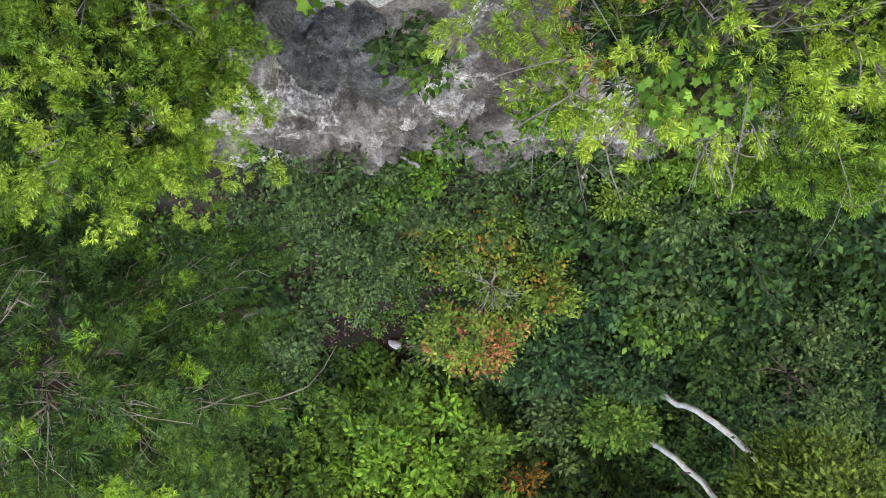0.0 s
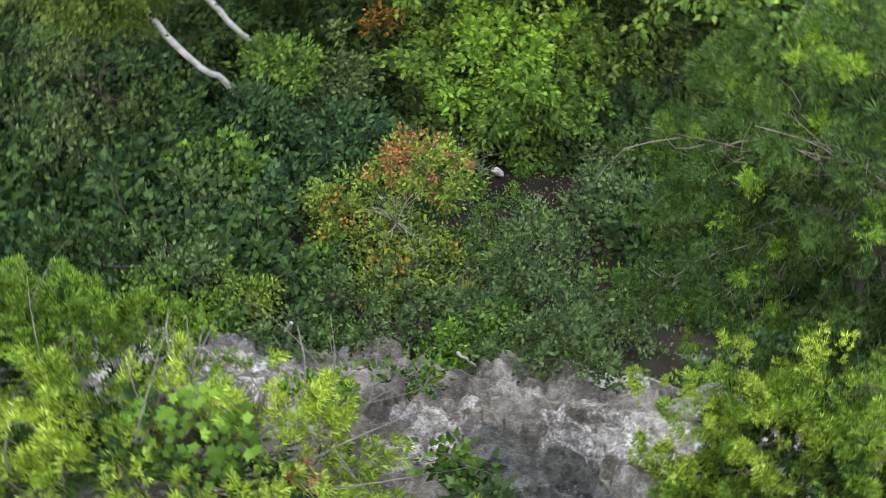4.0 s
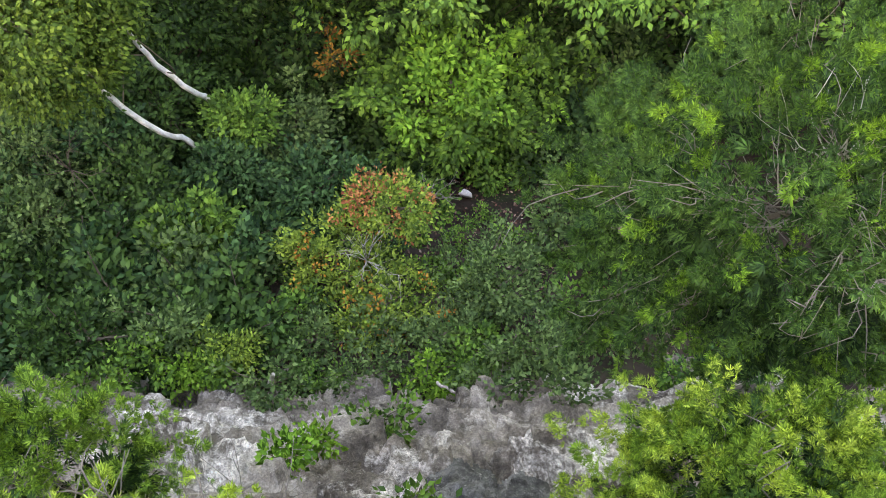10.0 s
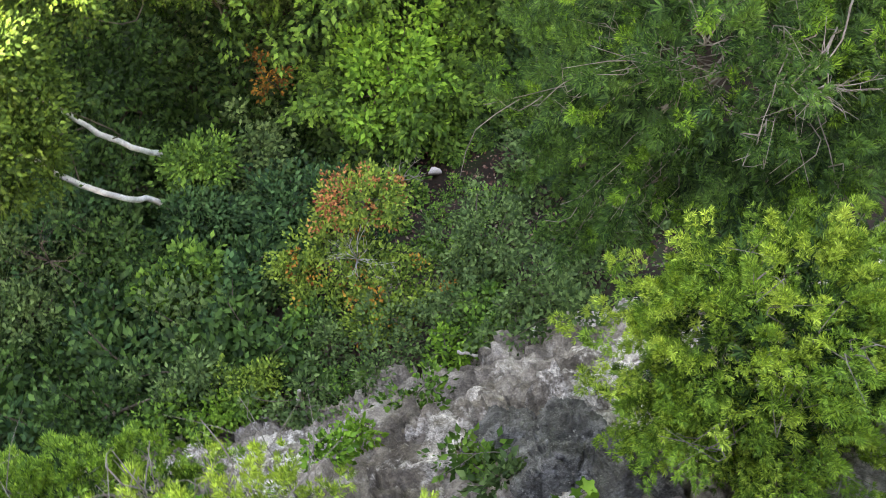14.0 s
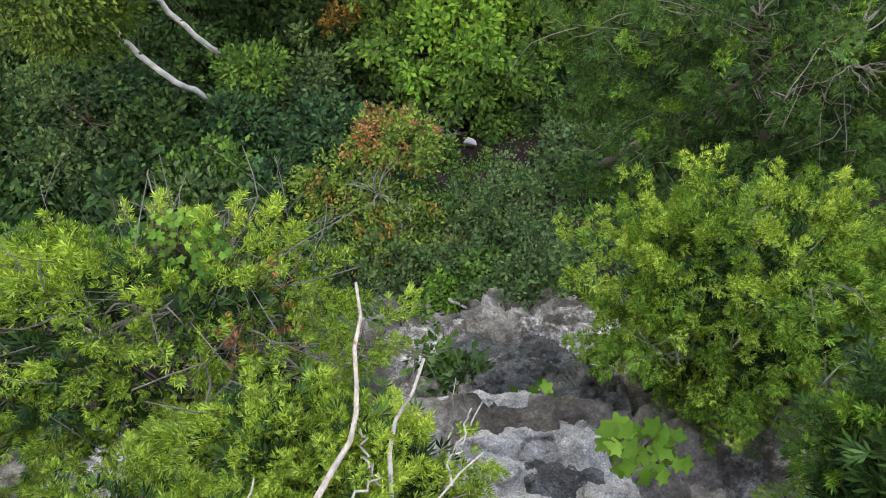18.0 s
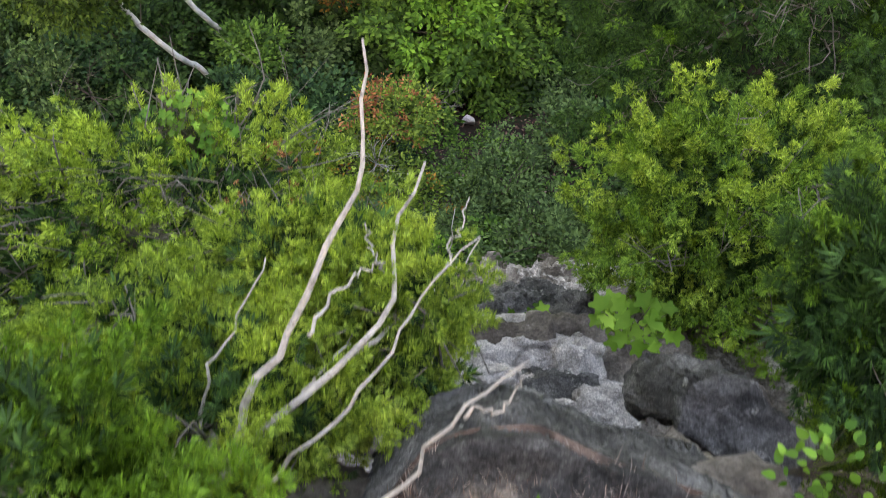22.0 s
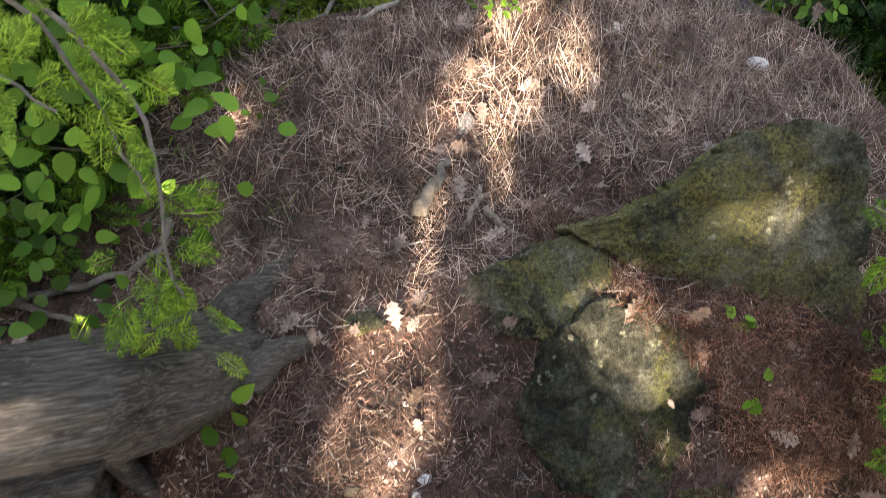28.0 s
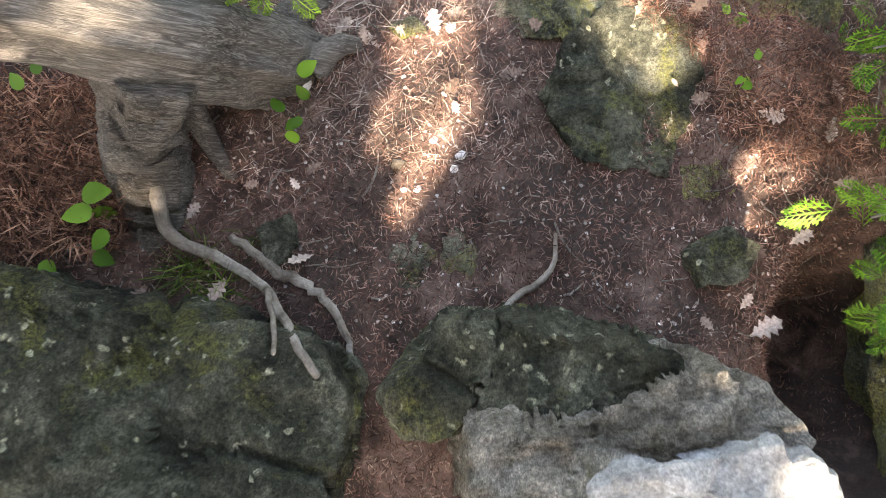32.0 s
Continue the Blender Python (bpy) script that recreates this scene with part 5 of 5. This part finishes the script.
leaf_sprig("low bush on the bank, leaves coloured dull green for shade", [[P(-1.5, -4.6), P(-1.25, -4.65, 0.3), P(-1.05, -4.75, 0.4)], [P(-1.5, -4.6), P(-1.3, -4.8, 0.3), P(-1.15, -4.95, 0.35)], [P(-1.5, -4.6), P(-1.5, -4.9, 0.3), P(-1.45, -5.0, 0.4)], [P(-1.5, -4.6), P(-1.6, -4.4, 0.4), P(-1.4, -4.35, 0.5)]], 110, 0.07, "shade_tint_leaf", name="shrub", spread=0.16, category="shrub")
leaf_sprig("low green sprigs at the bank's foot", [[P(-0.8, -4.8), P(-0.75, -4.78, 0.12)], [P(-0.8, -4.8), P(-0.62, -4.7, 0.1)], [P(-0.45, -4.35), P(-0.4, -4.33, 0.1)]], 24, 0.05, "shade_tint_leaf", spread=0.07)


def spray_template():
    v, f = [], []

    def lobe(p, a, length, w):
        c, o = np.array([math.cos(a), math.sin(a), 0]), np.array([-math.sin(a), math.cos(a), 0])
        i = len(v)
        v.extend([p, p + c * length * 0.5 + o * w + (0, 0, 0.015), p + c * length, p + c * length * 0.5 - o * w])
        f.extend([(i, i + 2, i + 1), (i, i + 3, i + 2)])

    lobe(np.zeros(3), 0, 1.0, 0.022)
    for k in range(1, 8):
        for side in (-1, 1):
            p = np.array([k * 0.115 + 0.03 * side, 0, 0])
            n = 0.5 * (1 - abs(k / 8 - 0.35))
            a = side * 0.75
            lobe(p, a, n, 0.02)
            for j in (0.35, 0.65):
                lobe(p + n * j * np.array([math.cos(a), math.sin(a), 0]), a - side * 0.65, n * 0.42, 0.017)
                lobe(p + n * j * np.array([math.cos(a), math.sin(a), 0]), a + side * 0.5, n * 0.36, 0.017)
    return np.array(v), np.array(f)


SPRAY_V, SPRAY_F = spray_template()
SPRAYS = {k: mesh_of("fan", SPRAY_V, SPRAY_F) for k in ("cedar_tip", "cedar_mid")}


def cedar_bough(label, lines, spray, per, mat="cedar_tip", reach=0.06):
    """Hanging cedar twigs with flat feathery fans; all places in the world."""
    base = np.array(lines[0][0])
    t = thing("cedar_bough", tuple(base), label, "branch")
    for pts in lines:
        line = bent([np.array(q) - base for q in pts], 16, 0.006)
        stem = part("twig", mesh_of("twig", *tube(line, [0.012, 0.004], 6)), M["grey_twig"], t)
        k = rng.integers(5, 16, per)
        at = line[k] + rng.normal(size=(per, 3)) * reach
        ax = unit(line[-1] - line[0])[None] + rng.normal(size=(per, 3)) * 0.75
        no = np.array([0, 0, 1.0]) + rng.normal(size=(per, 3)) * 0.35
        for q, a1, n1, s1 in zip(at, ax, no, spray * rng.uniform(0.8, 1.7, per)):
            x1 = Vector(unit(a1))
            y1 = Vector(n1).cross(x1).normalized()
            m = Matrix((x1, y1, x1.cross(y1))).transposed().to_4x4()
            fan = part("fan", SPRAYS[mat], M[mat], stem)
            fan.matrix_basis = Matrix.Translation(q) @ m @ Matrix.Scale(s1, 4)
    return t


cedar_bough("hanging cedar twigs with yellow-green feathery fans", [[(-1.3, -3.9, 1.0), (-0.75, -4.2, 0.95), (-0.52, -4.45, 0.9), (-0.44, -4.72, 0.88), (-0.43, -4.98, 0.85), (-0.38, -5.06, 0.82)], [(-1.3, -3.9, 1.0), (-0.7, -4.3, 0.9), (-0.55, -4.6, 0.85), (-0.5, -4.75, 0.8)], [(-0.43, -4.8, 0.87), (-0.48, -4.95, 0.84), (-0.5, -5.05, 0.8)], [(-1.4, -4.0, 1.0), (-0.9, -4.35, 0.95), (-0.7, -4.5, 0.9)]], 0.1, 20)
cedar_bough("shaded cedar fans low over the bank", [[(-1.8, -4.3, 0.3), (-1.3, -4.5, 0.3), (-0.95, -4.62, 0.25)], [(-1.8, -4.5, 0.3), (-1.3, -4.75, 0.35), (-1.0, -4.85, 0.3)], [(-1.7, -4.0, 0.1), (-1.2, -4.05, 0.1), (-0.7, -4.05, 0.0)], [(-1.7, -3.9, 0.0), (-1.1, -3.95, -0.1), (-0.45, -3.95, -0.2)]], 0.1, 26, "cedar_mid")
cedar_bough("green cedar fans reaching in over the rocks", [[(2.6, -5.3, 0.9), (2.0, -5.35, 0.8), (1.62, -5.4, 0.7)], [(2.6, -5.1, 0.9), (2.0, -5.05, 0.85), (1.66, -5.0, 0.8)], [(2.6, -6.0, 0.9), (1.9, -5.95, 0.8), (1.55, -5.98, 0.75)], [(2.6, -6.2, 0.9), (1.9, -6.25, 0.9), (1.55, -6.25, 0.85)], [(2.6, -5.6, 0.8), (2.0, -5.6, 0.75), (1.7, -5.62, 0.7)]], 0.12, 30, "cedar_mid")


def dead_branch(label, lines, radii, tag="branch"):
    base = np.array(lines[0][0])
    t = thing("dead_branch", tuple(base), label, tag)
    for pts, (r0, r1) in zip(lines, radii):
        part("limb", mesh_of("limb", *tube(bent([np.array(q) - base for q in pts], 16, 0.012), [r0, (r0 + r1) / 2, r1], 8, 0.08)), M["dead_wood"], t, smooth=True)
    return t


dead_branch("bare silvery dead cedar boughs over the drop", [
    [(-0.75, -4.0, -0.75), (-0.39, -3.6, -0.7), (0.1, -3.22, -0.85), (0.31, -2.96, -1.05), (0.3, -2.75, -1.15), (0.48, -2.3, -1.3)],
    [(-0.39, -3.6, -0.7), (-0.26, -3.28, -0.65), (-0.1, -3.05, -0.62), (0.08, -2.7, -0.6), (0.25, -2.37, -0.55), (0.25, -2.15, -0.52), (0.27, -1.9, -0.5)],
    [(0.27, -2.85, -1.1), (0.2, -2.72, -1.15), (0.17, -2.6, -1.2)],
    [(0.1, -3.22, -0.85), (0.3, -3.1, -1.3), (0.55, -2.95, -1.8), (0.78, -2.68, -2.1)],
    [(-0.05, -3.1, -0.75), (0.15, -2.85, -0.95), (0.27, -2.8, -1.1)],
    [(0.55, -2.95, -1.8), (0.6, -2.7, -1.9), (0.63, -2.5, -1.9)],
    [(-0.5, -3.7, -0.72), (-0.55, -3.3, -0.9), (-0.35, -2.9, -1.0), (-0.28, -2.75, -1.0)],
    [(-0.1, -3.35, -0.8), (0.05, -3.2, -1.1), (0.1, -3.1, -1.3)],
    [(-0.3, -3.75, -0.75), (0.16, -3.38, -0.8), (0.37, -3.07, -0.9), (0.56, -2.83, -1.0), (0.73, -2.7, -1.05)],
    [(0.56, -2.83, -1.0), (0.69, -2.51, -1.1)]],
    [(0.026, 0.007), (0.02, 0.006), (0.009, 0.004), (0.013, 0.004), (0.01, 0.005), (0.006, 0.002), (0.01, 0.004), (0.007, 0.003), (0.012, 0.004), (0.006, 0.003)])
dead_branch("grey crooked root-like branch along the cliff edge", [[(-0.4, -3.95, -0.45), (-0.17, -3.88, -0.42), (0.1, -3.82, -0.4), (0.4, -3.6, -0.36), (0.55, -3.42, -0.34), (0.86, -3.2, -0.35)], [(0.6, -3.4, -0.34), (0.75, -3.36, -0.36), (0.85, -3.25, -0.36)]], [(0.015, 0.006), (0.008, 0.004)])

# plants on the cliff
def big_leaf_plant(label, place, n, size, radius, mat="fresh", template=(MAPLE_V, MAPLE_F)):
    t = thing("thimbleberry", place, label, "plant")
    for k in range(n):
        a, r = rng.uniform(0, math.tau), radius * math.sqrt(rng.random())
        tip = np.array((r * math.cos(a), r * math.sin(a) * 0.7 + 0.25 * radius, rng.uniform(0.25, 0.5) * radius * 2))
        stem = part("stem", mesh_of("stem", *tube(bent([(0, -0.1, -0.3), tip * 0.5, tip], 6), [size * 0.04, size * 0.02], 5)), M["bark"], t)
        v, f = scatter(tip[None], np.array([[math.cos(a) + rng.normal(), math.sin(a) + rng.normal(), -0.15]]), np.array([[rng.normal() * 0.3, rng.normal() * 0.3 + 0.2, 1.0]]), size * rng.uniform(0.75, 1.2), *template)
        part("leaf", mesh_of("leaf", v, f), M[mat], stem)
    return t


big_leaf_plant("broad-leaved bright green plant rooted in the cliff", (2.06, -3.5, -3.75), 34, 0.16, 0.34)
big_leaf_plant("small bright green seedling on the cliff face", (1.57, -3.6, -7.0), 9, 0.17, 0.18)
big_leaf_plant("leafy green plant at the cliff edge", (2.12, -3.8, -0.8), 46, 0.055, 0.26, "bush_leaf", (ROUND_V, ROUND_F))
big_leaf_plant("small yellow-green seedling on the edge rock", (0.87, -3.8, -0.36), 18, 0.045, 0.09, "fresh", (LEAF_V, LEAF_F))
big_leaf_plant("tiny yellow-green plant in red needles", (1.24, -5.2, 0.44), 7, 0.05, 0.05, "fresh", (ROUND_V, ROUND_F))
big_leaf_plant("small yellow-green leaves in the dry bank", (0.6, -3.86, -0.38), 34, 0.04, 0.12, "fresh", (LEAF_V, LEAF_F))
big_leaf_plant("broad maple leaves among cedar boughs", (-1.45, -1.75, -3.7), 150, 0.065, 0.38, "bush_leaf", (MAPLE_V, MAPLE_F))
for x, y, z, r, mat in ((-0.55, -3.15, -14.2, 0.75, "maple"), (0.5, -2.75, -17.2, 0.7, "fresh"), (-5.9, -2.4, -17.2, 1.0, "fresh"), (-4.8, -2.5, -17.3, 0.8, "maple"), (-3.4, -2.75, -16.6, 1.1, "grey"), (2.0, -2.7, -16.8, 1.1, "grey"), (1.2, -2.5, -17.5, 0.8, "maple"), (3.2, -2.8, -15.5, 1.1, "grey"), (-7.2, -2.4, -17.0, 1.2, "maple"), (-1.6, -3.2, -13.0, 0.35, "fresh"), (-2.1, -3.2, -12.0, 0.4, "lime"), (0.4, -3.4, -9.5, 0.4, "maple"), (0.8, -3.45, -8.3, 0.35, "grey")):
    t = broad_tree("leafy green shrub rooted in the cliff's cracks", 0.5, (r, r * 0.75, r * 0.6), mat, 0.03, int(34 * r + 8), 40, 0.12, 0.28, name="shrub", category="shrub", limbs=4)
    t.matrix_world = pose(x, y - 0.1, z - 0.4)


# ---- unseen trees of the cliff top, added so that their broken shade falls on the ground ----
# sun spots wanted on the ground: x, y, radii, share of crown leaves kept
GAPS = [(0.75, -4.25, 0.6, 0.3, 1.0), (0.3, -4.75, 0.35, 0.15, 0.6), (1.1, -5.0, 0.16, 0.05, 0.5), (0.7, -3.95, 0.08, 0.12, 0.0), (0.6, -4.16, -0.04, 0.03, 0.05), (0.26, -4.38, -0.07, 0.02, 0.05), (1.0, -4.1, -0.04, -0.06, 0.0), (1.4, -4.3, -0.06, -0.05, 0.0), (0.45, -4.62, -0.08, -0.08, 0.0), (0.1, -5.36, 0.17, 0.12, 0.03), (0.92, -5.25, 0.09, 0.1, 0.0), (0.96, -5.52, -0.03, 0.14, 0.0), (1.55, -5.67, 0.05, 0.05, 0.0), (1.12, -5.8, 0.08, 0.05, 0.0), (1.26, -6.02, 0.1, 0.06, 0.0), (0.04, -5.86, 0.03, 0.02, 0.0), (-0.82, -4.51, 0.08, 0.03, 0.0), (-0.95, -5.6, 0.03, 0.06, 0.0), (-0.65, -4.35, 0.25, 0.2, 0.2), (-0.68, -5.72, 0.05, 0.02, 0.2), (-0.4, -5.8, 0.3, 0.12, 0.5), (1.65, -4.45, 0.1, 0.06, 0.2)]


def shade_tree(x, y, h, r):
    """A tall clifftop maple out of view; its crown has gaps, cut so that sun reaches the GAPS spots."""
    t = thing("maple_tree", (x, y, top_z(x, y)), "tall leafy maple out of view, added to shade the cliff top", "tree", "cliff top trees")
    part("trunk", mesh_of("trunk", *tube(bent([(0, 0, -0.2), (0.1, 0.1, h * 0.45), (0, 0, h * 0.78)], 10), [0.2, 0.12, 0.04], 10)), M["bark"], t, smooth=True)
    n = 13000
    d = unit(rng.normal(size=(n, 3))) * rng.random((n, 1)) ** 0.4 * np.array((r, r, r * 0.45)) + (0, 0, h)
    g = d + (x, y, top_z(x, y))
    s = np.array(TO_SUN)
    ok, luck, size = np.ones(n, bool), rng.random(n), np.full(n, 0.28)
    for a, b, ra, rb, keep in GAPS:
        q = g - s * ((g[:, 2:] - top_z(a, max(min(b, -3.8), -6.2))) / s[2])
        e = ((q[:, 0] - a) / (ra + 0.21)) ** 2 + ((q[:, 1] - b) / (rb + 0.21)) ** 2 < 1 + 0.16 * rng.normal(size=n)
        ok &= ~e | (luck < keep)
        size[e] = np.minimum(size[e], 0.14 if keep < 0.5 else 0.19)
    d, size = d[ok], size[ok]
    ax = rng.normal(size=(len(d), 3))
    no = np.array([0, 0, 1.0]) + rng.normal(size=(len(d), 3)) * 0.5
    v, f = scatter(d, ax, no, size * rng.uniform(0.7, 1.3, len(d)), width=1.2)
    part("crown", mesh_of("crown", v, f), M["maple"], t)
    for k in range(6):
        e = d[(k * 997) % len(d)]
        part("limb", mesh_of("limb", *tube(bent([(0, 0, h * (0.5 + 0.06 * k)), (e + (0, 0, h * 0.6)) / 2, e], 7), [0.025, 0.006], 5)), M["bark"], t)
    return t


for x, y, h, r in ((-3.6, -10.4, 6.8, 2.8), (-0.6, -10.3, 7.0, 2.8), (-6.6, -10.6, 6.6, 2.8), (2.2, -10.8, 9.0, 3.1), (5.4, -10.2, 8.5, 3.1), (-4.6, -5.6, 7.5, 2.5), (4.8, -5.8, 7.5, 2.5), (2.3, -8.4, 8.5, 2.4), (-5.0, -13.4, 7.2, 2.8), (-2.0, -13.6, 7.4, 2.8), (0.8, -14.0, 9.5, 3.0)):
    shade_tree(x, y, h, r)


# ---- small things of the valley ----
boulder("whitish flat rock lying between shrubs in the valley", [(1.42, 2.34, -24.4), (1.6, 2.5, -24.33), (1.86, 2.36, -24.4), (1.9, 2.2, -24.5), (1.66, 2.24, -24.5)], -25.6, "chalk", cuts=2, lump=0.03)


def bare_bush(label, place, n, length, r=0.015, out=(0, 0, 1), mat="grey_twig"):
    """A leafless bush of arching, forking twigs."""
    t = thing("bare_shrub", place, label, "shrub")
    for k in range(n):
        d = unit(np.array(out) + rng.normal(size=3) * 0.6) * length * rng.uniform(0.5, 1.0)
        line = bent([(0, 0, 0), d * 0.5 + rng.normal(size=3) * 0.06 * length, d + np.array((0, 0, -0.15 * length))], 8, 0.01)
        sub = [tube(line, [r, r * 0.25], 5)]
        for _ in range(4):
            q = line[rng.integers(2, 7)]
            e = q + d * 0.3 + rng.normal(size=3) * 0.16 * length
            sub.append(tube(bent([q, (q + e) / 2 + rng.normal(size=3) * 0.03, e], 5), [r * 0.45, r * 0.15], 4))
        part("twig", mesh_of("twig", *join(sub)), M[mat], t)
    return t


bare_bush("bare arching brown twigs in an olive shrub", (-0.5, -1.6, -19.2), 12, 1.7, 0.02, (-0.3, 0.5, 0.5))
bare_bush("bare pale arching twigs in an olive shrub", (-1.3, 0.1, -18.9), 14, 1.5, 0.012, (0.1, 0.4, 0.7), "pale_twig")
bare_bush("small grey leafless bush above dark soil", (0.5, 1.9, -20.0), 7, 1.1, 0.018, (0.1, 0.5, 0.6))
bare_bush("bleached dead twigs sticking from the tall cedar", (5.3, 1.3, -7.0), 9, 1.2, 0.012, (0.3, 0.7, 0.5), "pale_twig")
bare_bush("grey dead twigs sticking from the tall cedar", (4.5, 0.9, -6.6), 6, 0.8, 0.011, (-0.1, 0.6, 0.6))
bare_bush("grey dead twigs sticking from the tall cedar", (5.0, 0.0, -5.6), 5, 0.8, 0.01, (0.6, -0.2, 0.3))
bare_bush("brown leafless brush among dark bushes", (-10.5, 3.0, -21.0), 10, 2.0, 0.02, (0, 0.3, 0.8), "bark")
bare_bush("thin leafless sapling on the cliff face", (1.1, -3.5, -9.0), 3, 1.4, 0.014, (0, 0.35, 1.0))
bare_bush("grey leafless twigs at the cliff foot", (2.3, -2.5, -17.0), 9, 1.0, 0.014, (0, 0.3, 0.9))
for x, y, z in ((-0.75, -1.85, -3.5), (-0.95, -2.35, -3.1), (-0.6, -2.3, -3.4)):
    t = thing("dead_bough", (x, y, z), "rust-brown dead spray on a cedar bough", "branch", "dead cedar sprays")
    part("twig", mesh_of("twig", *tube(bent([(-0.12, -0.1, -0.1), (0, 0, -0.02), (0.08, 0.14, 0.03)], 6), [0.006, 0.003], 5)), M["grey_twig"], t)
    for k in range(22):
        part("fan", mesh_of("fan", *scatter(rng.normal(size=(1, 3)) * 0.08, rng.normal(size=(1, 3)), np.array([[0, 0, 1.0]]) + rng.normal(size=(1, 3)) * 0.4, 0.06, FAN_V, FAN_F)), M["red"], t)
for x, y, z in ((-0.7, -1.9, -4.2), (-1.6, -2.0, -4.0), (-2.6, -2.3, -4.1), (-1.2, -2.9, -3.9), (-0.3, -2.6, -4.2)):
    bare_bush("thin grey twigs rising through cedar foliage", (x, y, z), 5, 1.5, 0.008, (0.1, 0.35, 0.8))
bare_bush("bare grey twigs among cedar boughs", (-1.0, -2.7, -4.2), 9, 1.3, 0.009, (0.3, 0.5, 0.6))
bare_bush("bare grey twigs among cedar boughs", (-2.2, -2.9, -4.0), 9, 1.3, 0.009, (-0.1, 0.4, 0.6))
dead_branch("broken pale stump at the cliff foot", [[(-3.6, -2.95, -16.9), (-3.45, -2.75, -16.5), (-3.3, -2.55, -16.1)]], [(0.07, 0.05)])
dead_branch("pale fallen pole at the cliff foot", [[(0.6, -2.9, -16.6), (0.9, -3.05, -16.5), (1.25, -3.2, -16.4)]], [(0.04, 0.03)])

# added cedars out of view that keep skylight off the clearing
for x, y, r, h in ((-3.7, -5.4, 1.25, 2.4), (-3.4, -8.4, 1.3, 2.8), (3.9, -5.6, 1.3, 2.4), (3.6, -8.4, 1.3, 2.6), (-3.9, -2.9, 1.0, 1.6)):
    t = cedar("dense dark cedar added beside the clearing to block skylight", h, (r, r * 1.2, r * 1.5), 0.1, 80, 28, 0.2, 16, body="cedar", tip="cedar_mid", twigs=4, clump_r=0.34)
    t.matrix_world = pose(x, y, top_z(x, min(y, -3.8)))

# dark bush added to deepen the shade to the right of the rocks
t = cedar("low dark cedar bush added beside the rocks as shade", 0.45, (0.7, 1.0, 0.5), 0.05, 90, 60, 0.08, 30, body="cedar", tip="cedar_mid", twigs=4, foot=(0, 0, -0.1), clump_r=0.18)
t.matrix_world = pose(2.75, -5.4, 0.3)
